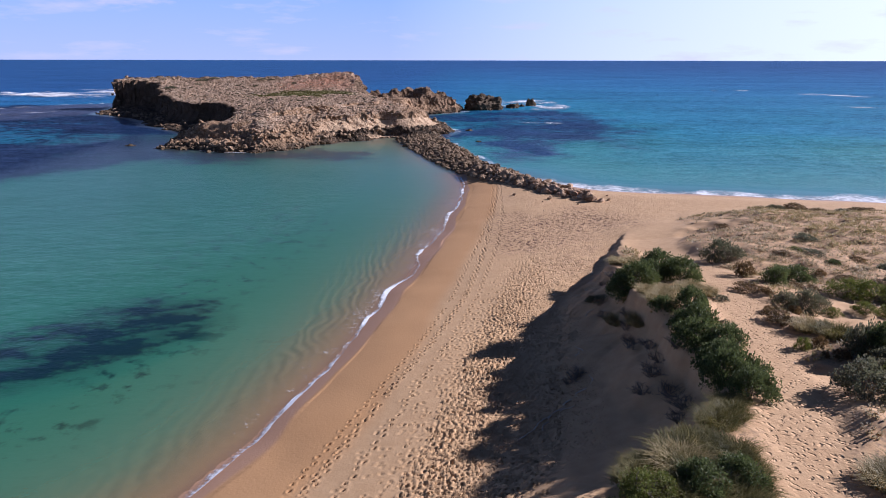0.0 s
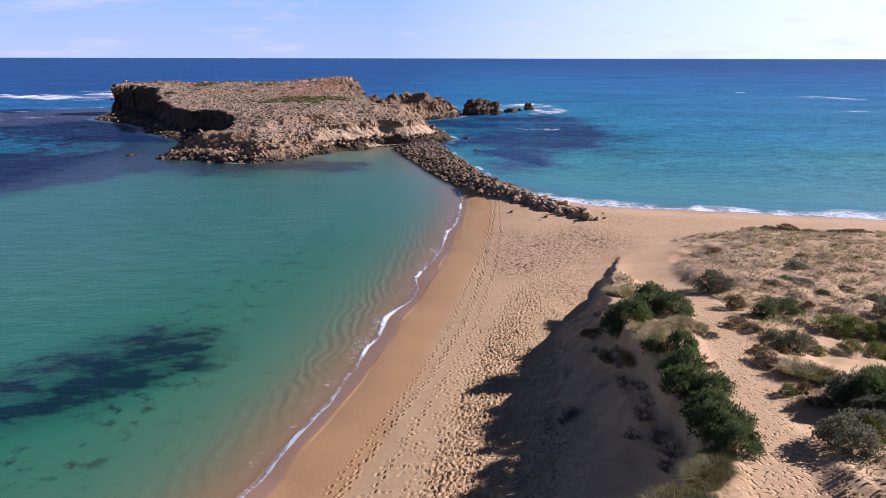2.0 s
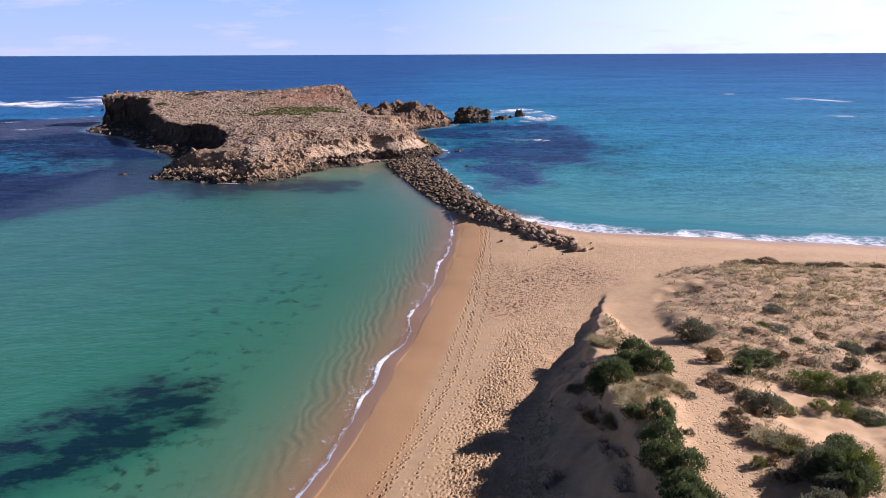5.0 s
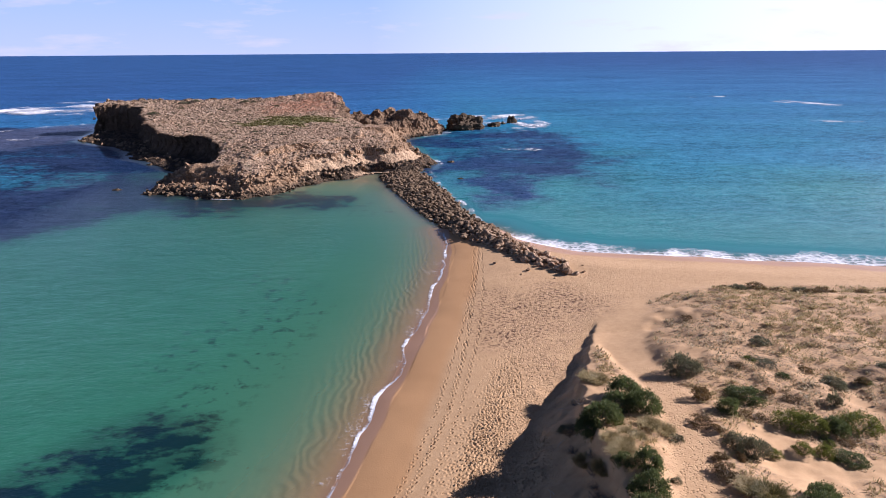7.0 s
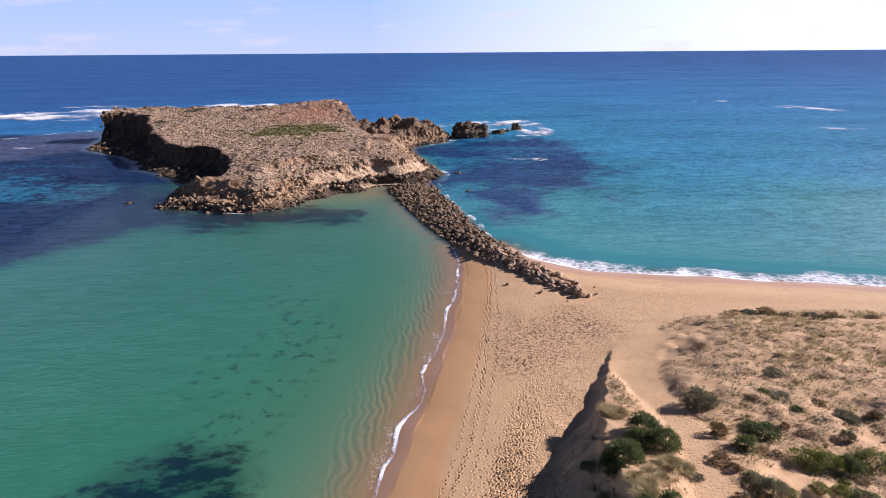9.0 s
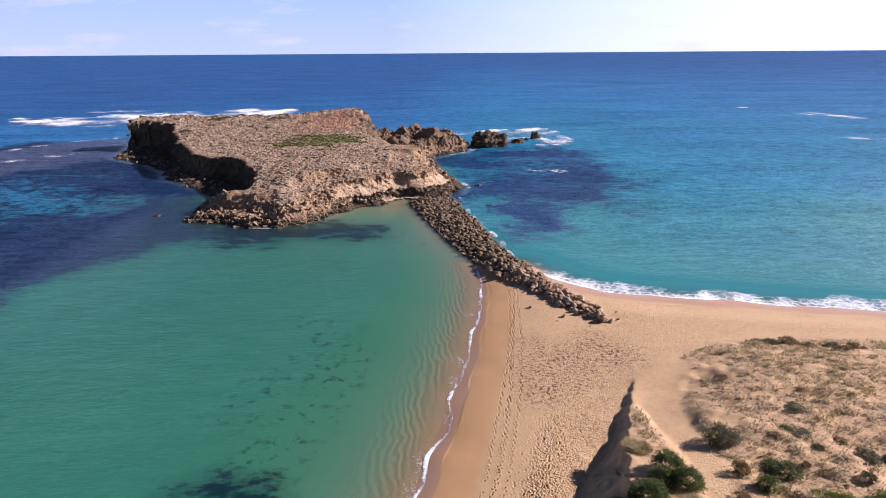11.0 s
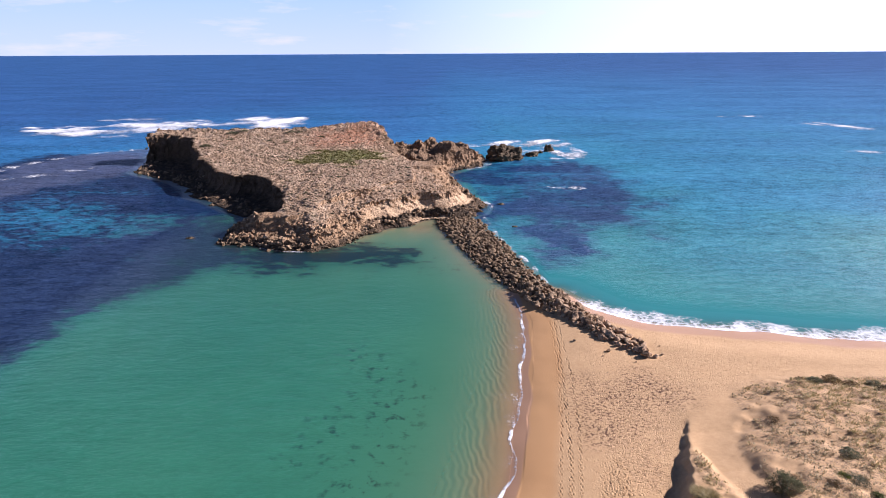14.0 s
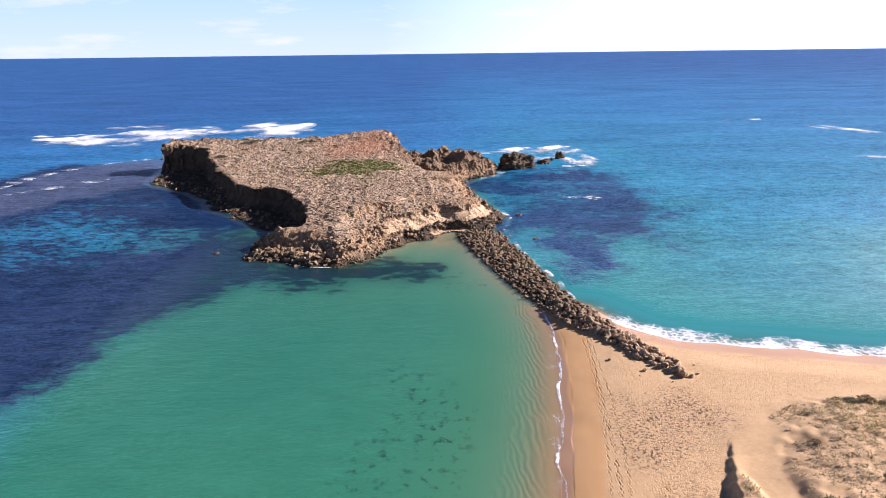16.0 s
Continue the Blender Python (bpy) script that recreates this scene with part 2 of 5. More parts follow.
def water_material():
    m = Mat("sea_water")
    depth, weed = m.attr("depth"), m.attr("weed")
    wob = m.remap(m.noise(0.02, 4), 0.3, 0.7, 0.85, 1.2)
    d = m.math("MULTIPLY", depth, wob)
    col = m.ramp(m.math("DIVIDE", m.math("LOGARITHM", m.math("ADD", d, 1.0), 2.0), 5.0),
                 [(0.0, (0.26, 0.285, 0.20)), (0.14, (0.10, 0.28, 0.18)), (0.27, (0.046, 0.205, 0.120)), (0.38, (0.020, 0.158, 0.102)),
                  (0.52, (0.016, 0.170, 0.265)), (0.72, (0.020, 0.138, 0.300)), (1.0, (0.016, 0.080, 0.225))])
    col = m.mix(m.math("MULTIPLY", m.attr("swell_side"), m.remap(depth, 5.0, 1.2)), col, (0.032, 0.285, 0.310))
    # weed beds: broad drifts broken into small ragged tufts and streaks
    drift = m.remap(m.noise(0.06, 5, 0.65, stretch=(0.8, 1.2, 1.0, 12)), 0.32, 0.68)
    tuft = m.remap(m.noise(0.26, 9, 0.72, stretch=(0.75, 1.3, 1.0, 8)), 0.41, 0.59)
    patch = m.math("ADD", m.math("MULTIPLY", drift, 0.36), m.math("MULTIPLY", tuft, 0.7))
    dark = m.remap(m.math("ADD", m.math("MULTIPLY", patch, 0.95), m.math("MULTIPLY", weed, 1.1)), m.remap(depth, 2.4, 3.2, 0.90, 0.93), m.math("ADD", m.remap(depth, 2.4, 3.2, 1.28, 1.16), m.math("MULTIPLY", m.attr("swell_side"), 0.16)))
    speck = m.math("MULTIPLY", m.attr("speck"), m.remap(m.noise(0.5, 5, 0.65), 0.54, 0.66, 0.0, 0.85))
    dark = m.math("MAXIMUM", dark, speck)
    bottom = m.mix(m.remap(depth, 1.6, 3.4), (0.004, 0.027, 0.027), m.mix(m.noise(0.09, 5), (0.0025, 0.011, 0.042), (0.0035, 0.020, 0.066)))
    bottom = m.mix(m.attr("swell_side"), bottom, (0.004, 0.032, 0.100))
    col = m.mix(m.remap(weed, 0.05, 0.6, 0.0, 0.45), col, bottom)
    col = m.mix(dark, col, bottom)
    # wind ripples over a longer swell, their lit and dark sides painted in colour
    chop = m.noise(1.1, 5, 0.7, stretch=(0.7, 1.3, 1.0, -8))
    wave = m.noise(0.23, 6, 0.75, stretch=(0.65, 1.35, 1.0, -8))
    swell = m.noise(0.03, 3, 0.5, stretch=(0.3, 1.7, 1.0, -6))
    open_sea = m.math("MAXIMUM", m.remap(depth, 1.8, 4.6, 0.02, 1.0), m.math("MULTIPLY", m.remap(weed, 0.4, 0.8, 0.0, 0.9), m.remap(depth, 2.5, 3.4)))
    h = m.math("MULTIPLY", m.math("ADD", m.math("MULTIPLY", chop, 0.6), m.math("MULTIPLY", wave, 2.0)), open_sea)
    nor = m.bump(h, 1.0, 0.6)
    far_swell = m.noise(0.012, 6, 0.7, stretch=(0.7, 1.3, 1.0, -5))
    facet_light = m.math("ADD", m.math("ADD", m.math("MULTIPLY", chop, 0.42), m.math("MULTIPLY", far_swell, 0.14)),
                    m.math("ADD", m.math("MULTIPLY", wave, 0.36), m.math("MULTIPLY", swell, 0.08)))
    # noise brightens and darkens the colour as sun on wave facets would
    lit = m.math("ADD", 1.0, m.math("MULTIPLY", m.remap(facet_light, 0.40, 0.60, -0.7, 0.7), open_sea))
    col = m.mix(m.attr("shelf"), col, m.mix(m.noise(0.12, 6, 0.7), (0.022, 0.045, 0.11), (0.10, 0.105, 0.15)))
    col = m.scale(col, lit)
    clear = m.node("ShaderNodeBsdfTransparent", Color=m.mix(m.remap(depth, 0.05, 1.1), (0.95, 0.985, 0.97), (0.70, 0.89, 0.77)))
    body = m.node("ShaderNodeBsdfDiffuse", Color=col)
    opac = m.math("SUBTRACT", 1.0, m.math("POWER", 2.718, m.math("MULTIPLY", depth, -0.8)))
    opac = m.math("MAXIMUM", opac, m.math("MULTIPLY", dark, 0.9))
    base = m.node("ShaderNodeMixShader", Fac=opac)
    m.put(base.inputs[1], clear.outputs[0])
    m.put(base.inputs[2], body.outputs[0])
    gloss = m.node("ShaderNodeBsdfGlossy", Color=(1.0, 1.0, 1.0), Roughness=0.28, Normal=nor)
    fres = m.node("ShaderNodeFresnel", IOR=1.35, Normal=nor)
    # the same noise paints glints into the strength of the reflection
    glint = m.math("ADD", 1.0, m.math("MULTIPLY", m.remap(facet_light, 0.40, 0.60, -0.6, 0.7), open_sea))
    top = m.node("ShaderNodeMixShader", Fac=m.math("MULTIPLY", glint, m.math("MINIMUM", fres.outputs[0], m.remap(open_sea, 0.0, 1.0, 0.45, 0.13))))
    m.put(top.inputs[1], base.outputs[0])
    m.put(top.inputs[2], gloss.outputs[0])
    m.put(m.out.inputs["Surface"], top.outputs[0])
    return m.mat


def foam_material(name, soft, scale, lacy, mesh=0.55):
    m = Mat(name)
    edge = m.attr("edge")
    lace = m.math("SUBTRACT", 1.0, m.remap(m.cells(mesh, "DISTANCE_TO_EDGE", m.node("ShaderNodeVectorMath", Vector=m.geo.outputs["Position"]).outputs[0]), 0.0, 0.22))
    fine = m.noise(scale, 8, 0.72, stretch=(0.7, 1.3, 1.0))
    a = m.math("ADD", edge, m.math("ADD", m.math("MULTIPLY", lace, lacy), m.math("MULTIPLY", fine, 1.1)))
    a = m.remap(a, 1.0, 1.0 + soft)
    clear = m.node("ShaderNodeBsdfTransparent")
    white = m.node("ShaderNodeBsdfDiffuse", Color=m.mix(m.noise(4, 4), (0.74, 0.77, 0.80), (0.9, 0.9, 0.9)))
    mixed = m.node("ShaderNodeMixShader", Fac=a)
    m.put(mixed.inputs[1], clear.outputs[0])
    m.put(mixed.inputs[2], white.outputs[0])
    m.put(m.out.inputs["Surface"], mixed.outputs[0])
    return m.mat


def island_material():
    m = Mat("limestone_and_scrub")
    up = m.node("ShaderNodeSeparateXYZ", Vector=m.geo.outputs["Normal"]).outputs["Z"]
    big, mid, fine = m.noise(0.06, 5), m.noise(0.5, 6, 0.65), m.noise(2.2, 6, 0.7)
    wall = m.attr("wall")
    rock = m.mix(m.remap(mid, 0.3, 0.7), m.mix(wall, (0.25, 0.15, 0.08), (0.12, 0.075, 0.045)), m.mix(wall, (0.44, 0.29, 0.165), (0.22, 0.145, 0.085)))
    rock = m.mix(m.remap(fine, 0.5, 0.7), rock, (0.09, 0.055, 0.035))
    low = m.attr("low")
    rock = m.mix(low, rock, m.mix(mid, (0.045, 0.032, 0.022), (0.11, 0.075, 0.045)))
    turf = m.mix(m.remap(m.noise(1.5, 6, 0.75), 0.38, 0.62), (0.25, 0.165, 0.095), (0.62, 0.45, 0.31))
    turf = m.mix(m.remap(m.noise(0.75, 7, 0.78), 0.48, 0.56, 0.0, 0.85), turf, (0.14, 0.09, 0.05))
    turf = m.mix(m.remap(big, 0.47, 0.62, 0.0, 0.5), turf, (0.30, 0.185, 0.10))
    turf = m.mix(m.remap(m.noise(0.11, 6, 0.7), 0.48, 0.64, 0.0, 0.65), turf, (0.64, 0.48, 0.33))
    turf = m.mix(m.remap(m.noise(0.22, 7, 0.75), 0.58, 0.68, 0.0, 0.7), turf, (0.13, 0.105, 0.05))
    turf = m.mix(m.math("MULTIPLY", m.attr("green"), m.remap(fine, 0.3, 0.6)), turf, (0.12, 0.15, 0.025))
    turf = m.mix(m.math("MULTIPLY", m.attr("rust"), m.remap(fine, 0.3, 0.7, 0.3, 0.9)), turf, (0.36, 0.14, 0.07))
    flat = m.math("MULTIPLY", m.attr("top"), m.remap(up, 0.72, 0.9))
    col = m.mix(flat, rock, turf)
    col = m.mix(m.math("MULTIPLY", m.attr("sandy"), m.remap(up, 0.45, 0.7)), col, m.mix(mid, (0.48, 0.325, 0.19), (0.57, 0.40, 0.245)))
    h = m.math("ADD", m.math("MULTIPLY", fine, 0.5), m.math("MULTIPLY", m.noise(0.9, 6, 0.7), 0.9))
    return m.surface(col, 0.95, m.bump(h, 1.0, 0.9), 0.2)


def boulder_material(name, a, b, dark, swell_side=True):
    m = Mat(name)
    rnd = m.node("ShaderNodeObjectInfo").outputs["Random"]
    isl = m.geo.outputs["Random Per Island"]
    tone = m.math("FRACT", m.math("ADD", rnd, m.math("MULTIPLY", isl, 7.31)))
    mid, fine = m.noise(1.6, 5, 0.65), m.noise(7, 5, 0.7)
    col = m.mix(tone, a, b)
    col = m.mix(m.remap(mid, 0.4, 0.7, 0.0, 0.6), col, dark)
    col = m.mix(m.remap(fine, 0.5, 0.72, 0.0, 0.7), col, dark)
    # tide and algae staining on the side that the swell reaches
    z = m.node("ShaderNodeSeparateXYZ", Vector=m.geo.outputs["Position"])
    if swell_side:
        tide = m.remap(m.math("ADD", z.outputs["Y"], m.math("MULTIPLY", mid, 14.0)), 118.0, 150.0)
    else:
        tide = m.remap(m.math("ADD", z.outputs["Z"], m.math("MULTIPLY", mid, 2.0)), 2.9, 1.5)
    col = m.mix(m.math("MULTIPLY", tide, 0.66), col, m.mix(fine, (0.045, 0.032, 0.018), (0.12, 0.082, 0.04)))
    return m.surface(col, 0.88, m.bump(m.math("ADD", mid, m.math("MULTIPLY", fine, 0.4)), 0.25, 0.9), 0.25)


def leaf_material(name, a, b, c):
    m = Mat(name)
    isl, rnd = m.geo.outputs["Random Per Island"], m.node("ShaderNodeObjectInfo").outputs["Random"]
    col = m.mix(isl, a, b)
    col = m.mix(m.remap(m.noise(0.9, 3), 0.45, 0.7, 0.0, 0.7), col, c)
    col = m.mix(m.math("MULTIPLY", rnd, 0.3), col, c)
    b1 = m.node("ShaderNodeBsdfPrincipled", Roughness=0.6)
    m.put(b1.inputs["Base Color"], col)
    m.put(b1.inputs["Specular IOR Level"], 0.3)
    t = m.node("ShaderNodeBsdfTranslucent", Color=col)
    s = m.node("ShaderNodeMixShader", Fac=0.35)
    m.put(s.inputs[1], b1.outputs[0])
    m.put(s.inputs[2], t.outputs[0])
    m.put(m.out.inputs["Surface"], s.outputs[0])
    return m.mat


def bark_material(name, a, b):
    m = Mat(name)
    col = m.mix(m.noise(8, 5), a, b)
    return m.surface(col, 0.9, m.bump(m.noise(20, 4), 0.02))


SAND, WATER, ISLAND = sand_material(), water_material(), island_material()
FOAM, SURF = foam_material("swash_foam", 0.3, 3.2, 0.1), foam_material("surf_foam", 0.5, 0.9, 0.2)
BREAK, LACE = foam_material("breaker_foam", 0.95, 0.75, 0.12, 0.16), foam_material("foam_lace", 0.6, 2.2, 0.24, 1.9)
BOULDER = boulder_material("brown_boulder", (0.29, 0.18, 0.10), (0.60, 0.42, 0.26), (0.13, 0.08, 0.045))
STACKROCK = boulder_material("dark_sea_rock", (0.10, 0.07, 0.042), (0.17, 0.115, 0.065), (0.05, 0.034, 0.022))
DARK_LEAF = leaf_material("dark_green_leaves", (0.042, 0.064, 0.019), (0.185, 0.212, 0.068), (0.082, 0.102, 0.038))
GREY_LEAF = leaf_material("grey_green_leaves", (0.10, 0.115, 0.06), (0.20, 0.20, 0.11), (0.19, 0.155, 0.095))
LIME_LEAF = leaf_material("bright_green_leaves", (0.11, 0.135, 0.022), (0.21, 0.22, 0.04), (0.095, 0.11, 0.025))
RUST_LEAF = leaf_material("rusty_brown_leaves", (0.15, 0.085, 0.03), (0.22, 0.145, 0.06), (0.10, 0.075, 0.035))
STRAW = leaf_material("straw_grass", (0.30, 0.235, 0.10), (0.56, 0.455, 0.235), (0.27, 0.215, 0.085))
GREEN_GRASS = leaf_material("olive_grass", (0.10, 0.095, 0.025), (0.29, 0.235, 0.075), (0.07, 0.07, 0.02))
GREY_SCRUB = leaf_material("grey_brown_scrub", (0.34, 0.27, 0.145), (0.64, 0.53, 0.33), (0.27, 0.21, 0.105))
BARK = bark_material("grey_bark", (0.10, 0.075, 0.055), (0.26, 0.215, 0.17))
# a pale tone that stands in for sunlit sand on the shaded slope
SUNLIT_PALE = bark_material("sunlit_pale_wood", (0.42, 0.34, 0.25), (0.72, 0.62, 0.48))
ISLAND_SCRUB = leaf_material("pale_cushion_scrub", (0.36, 0.24, 0.145), (0.60, 0.43, 0.285), (0.40, 0.27, 0.16))
ISLAND_HEATH = leaf_material("dark_heath", (0.075, 0.06, 0.03), (0.17, 0.135, 0.07), (0.11, 0.085, 0.04))

# ---- plan of the coast ----
LAND = [(-110, -80), (-50, -20), (-30, 8), (-20, 24), (-15.2, 32), (-13, 37.5), (-11, 45), (-8.2, 54.6), (-6.3, 65), (-3.5, 76),
        (-1, 86), (1, 99), (2.6, 110), (3.6, 121), (3.4, 130), (2.6, 138), (8, 142), (14.5, 140), (18.5, 132), (23.5, 125.5),
        (31, 120.5), (42, 117.5), (53, 115.3), (64, 112.8), (75, 110.8), (90, 107), (130, 98), (250, 75), (600, 20), (600, -80)]
CREST = [(40, 190), (29, 120), (26, 93), (24.6, 83), (23.3, 79), (18.6, 67), (16.4, 60), (15.6, 54), (14.5, 46), (14.6, 38), (14.8, 32), (13.6, 28), (11.0, 25.8), (8.0, 23.6), (4.5, 21), (-2, 14), (-14, 0), (-40, -40), (-60, -80)]
TRAIL = [(-13.5, 20), (-9, 31), (-6, 39.6), (-2.4, 49.5), (0.7, 60), (4.6, 80), (7.2, 98), (9.2, 116), (9.6, 124)]
TRACK = [(29, 90), (25.5, 76), (24.2, 66), (24.2, 56), (22.8, 48), (21.0, 41), (19.2, 34), (17.2, 28), (15.2, 23), (14, 12)]
PIER_Y = (100, 105, 111, 118, 125, 133, 142, 158, 178, 197, 212)
PIER_L = (24.4, 20.2, 16.6, 13.2, 8.6, 5.4, 2.6, -3.2, -9.0, -14.2, -15.0)
PIER_R = (26.2, 26.0, 24.3, 21.4, 19.0, 17.4, 14.6, 11.0, 7.8, 3.2, 0.5)
SHORE = [(-172, 346), (-166, 320), (-160.5, 298), (-150, 287), (-136, 277), (-121, 260), (-113, 243), (-105, 237), (-95, 226), (-87, 216),
         (-80, 209), (-76, 203), (-81, 198), (-81, 188), (-80, 179), (-69, 177), (-58, 172), (-49, 171.5), (-43, 176), (-37, 188),
         (-32, 194), (-24.5, 199), (-17, 206), (-9, 206), (1, 215), (3, 225), (-2, 240), (-4.5, 258), (-8.6, 275), (-11, 285),
         (-3, 300), (7, 308), (10, 322), (6, 338), (-6, 352), (-30, 350), (-48, 360), (-65, 366), (-90, 354), (-136, 352)]
RIM = [(-165, 340), (-165, 325), (-154, 328), (-141, 321), (-129, 295), (-118, 273), (-109, 258), (-96, 243), (-88, 244), (-81, 238),
       (-76, 228), (-70, 215), (-66, 200), (-64, 188), (-56, 180), (-48, 178), (-43, 184), (-37, 192), (-28, 198), (-19, 202),
       (-14.5, 211), (-14, 222), (-17, 246), (-25, 271), (-33, 288), (-38, 305), (-43, 330), (-49, 348), (-60, 357), (-75, 346), (-105, 342), (-136, 343)]
HEAD = [(-40, 294), (-17, 286), (-9, 300), (1, 308), (4, 317), (1, 331), (-9, 342), (-30, 338), (-44, 325)]
REEF_L = [(-260, 60), (-150, 72), (-109, 94), (-104, 112), (-101, 128), (-95, 136), (-87, 148), (-80, 158), (-76, 162), (-66, 163), (-48, 160),
          (-30, 161), (-24, 165), (-36, 174), (-43, 177), (-60, 180), (-78, 185), (-74, 205), (-90, 222), (-115, 246), (-140, 281), (-165, 300), (-185, 345), (-230, 350), (-260, 250)]
GAP_L = [(-215, 190), (-195, 232), (-172, 246), (-145, 230), (-120, 206), (-104, 198), (-106, 189), (-124, 196), (-138, 182), (-150, 166), (-190, 150)]
REEF_R = [(-8, 262), (-12, 300), (8, 306), (30, 318), (52, 318), (62, 296), (64, 270), (62, 236), (52, 198), (34, 196), (24, 176), (12, 184), (6, 205), (3, 222), (1, 240)]
PATCH = [(-52, 42), (-46, 52), (-40.4, 57), (-36, 61), (-31, 64), (-24, 63), (-21.5, 57), (-23.5, 53), (-29.3, 47), (-33.7, 43.3), (-40, 38)]
SHELF = [(-185, 368), (-214, 351), (-224, 325), (-227, 285), (-250, 262), (-240, 200), (-196, 240), (-176, 274), (-160, 308), (-166, 345)]


def dune_height(x, y):
    h = np.interp(y, (-80, 20, 28, 36, 44, 54, 66, 78, 92), (9.0, 8.5, 8.2, 7.5, 6.75, 6.0, 5.3, 4.9, 4.7))
    h = h - 1.3 * smooth(24, 34, x) * smooth(70, 40, y)
    north = np.interp(x, (22, 27, 33, 40, 60, 200), (86, 87, 88, 91, 92, 80))
    h = h - (h - 2.6) * smooth(-11, 4, y - north) * np.interp(x, (28, 40), (1.0, 0.95))
    h = h + 1.0 * np.exp(-((x - 15.9) / 2.6) ** 2 - ((y - 45.4) / 3.2) ** 2)      # a grassy hummock on the crest
    return h


def track_mask(x, y):
    return smooth(3.0, 1.2, curve_distance(x, y, TRACK) + 0.5 * vnoise(x / 3, y / 3, seed=5) - np.interp(y, (25, 60, 72, 84), (0, 0, 1.3, 2.5)))


def land_parts(x, y):
    """Height of land and sea bed, and the masks that go with it."""
    d = curve_distance(x, y, LAND, True) + 0.35 * vnoise(x / 5, y / 5, seed=3) + 0.5 * vnoise(x / 17, y / 17, seed=4)
    pier_mid = np.interp(y, PIER_Y, [(a + b) / 2 for a, b in zip(PIER_L, PIER_R)])
    right = np.where(y > 100, x > pier_mid, x > 24)
    seaward = np.where(y > 214, smooth(-150, -8, x), right * 1.0)
    beach = 2.6 * (1 - np.exp(-np.maximum(d, 0) / 10.0))
    # dune behind a slumped scarp
    s = curve_distance(x, y, CREST)
    cx = np.interp(y, [p[1] for p in CREST][::-1], [p[0] for p in CREST][::-1])
    s = np.where(x > cx, s, -s) + 0.6 * vnoise(x / 9, y / 9, seed=10) + np.interp(y, (58, 68), (1.0, 0.7)) * (0.45 * vnoise(x / 2.6, y / 2.6, seed=8) + 0.25 * vnoise(x / 0.9, y / 0.9, seed=9))
    top = dune_height(x, y) - np.interp(y, (54, 66, 76, 84, 90), (0, 1.4, 1.85, 0.6, 0)) * smooth(17, 1, s)
    run = np.maximum(0.4, (top - 2.4) * np.interp(y, (20, 30, 42, 58, 80), (1.7, 2.2, 2.1, 1.6, 1.2)))
    face = np.clip(1 + s / run, 0, 1)
    lip = 0.22 * smooth(-0.7, 0.0, s)
    prof = np.where(s >= 0, 1.0, face ** 1.85 * 0.78 + lip)
    fade = smooth(83, 69, y + 1.6 * vnoise(x / 3, y / 3, seed=12))
    prof = prof * fade + (1 - fade) * smooth(-5, 5, s)
    z = np.where(d > 0, beach + np.maximum(0, top - beach) * prof * smooth(9, 18, d), 0)
    dune = smooth(-0.5, 2.0, s) * smooth(2.7, 3.6, z)
    slump = smooth(-6.0, -1.5, s) * smooth(0.1, -0.8, s) * smooth(20, 26, y) * smooth(70, 60, y)
    z = z + slump * (0.3 * fbm(x / 2.4, y / 2.4, octaves=4, seed=23))
    track = track_mask(x, y) * (d > 0)
    hum = dune * (1 - track)
    z = z + hum * (0.38 * fbm(x / 5.5, y / 5.5, octaves=3, seed=21) + 0.15 * fbm(x / 1.3, y / 1.3, octaves=2, seed=22)) - 0.22 * dune * track
    z = z + np.where(d > 2, 0.05 * fbm(x / 7, y / 7, octaves=3, seed=31), 0)
    # sea bed
    off = np.maximum(-d, 0)
    pier_gap = np.maximum(0, np.interp(y, PIER_Y, PIER_L) - x) + np.maximum(0, 130 - y) * 2
    isle = np.maximum(0, -curve_distance(x, y, SHORE, True))
    shoal = np.minimum(pier_gap * 0.8, np.hypot(x + 20, y - 196) * 0.42)
    near = np.minimum(off, np.minimum(shoal + 2.5, isle * 1.3 + 2 + 20 * smooth(-35, -50, x)))
    lagoon = 2.4 * (1 - np.exp(-(near / 15.0) ** 1.35)) + 0.055 * np.maximum(0, -x - 85) + 0.05 * np.maximum(0, y - 330)
    ocean = 3.2 * (1 - np.exp(-off / 12)) + 0.014 * off + 16 * smooth(40, -90, x) * smooth(350, 440, y)
    ocean = np.minimum(ocean, 0.6 + 0.9 * np.maximum(0, np.hypot(np.maximum(0, x - np.interp(y, PIER_Y, PIER_R)), 0)) + 1.2 * np.maximum(0, off - 25))
    depth = lagoon + (ocean - lagoon) * seaward
    depth = np.minimum(depth, np.maximum(0.0, isle * 0.8 + 0.15)) + 0.0
    depth = np.minimum(depth, 30)
    ripple = np.sin(x * 5.3 + y * 0.5 + 7.5 * fbm(x / 6, y / 8, octaves=4, seed=41)) * smooth(0.3, 2.0, off) * smooth(18, 8, off)
    depth = depth + np.where(right, 0, 0.030 * ripple * smooth(0.05, 0.5, depth)) * (y < 150)
    z = np.where(d > 0, z, -depth)
    return z, d, s, dune, track, right, depth, seaward


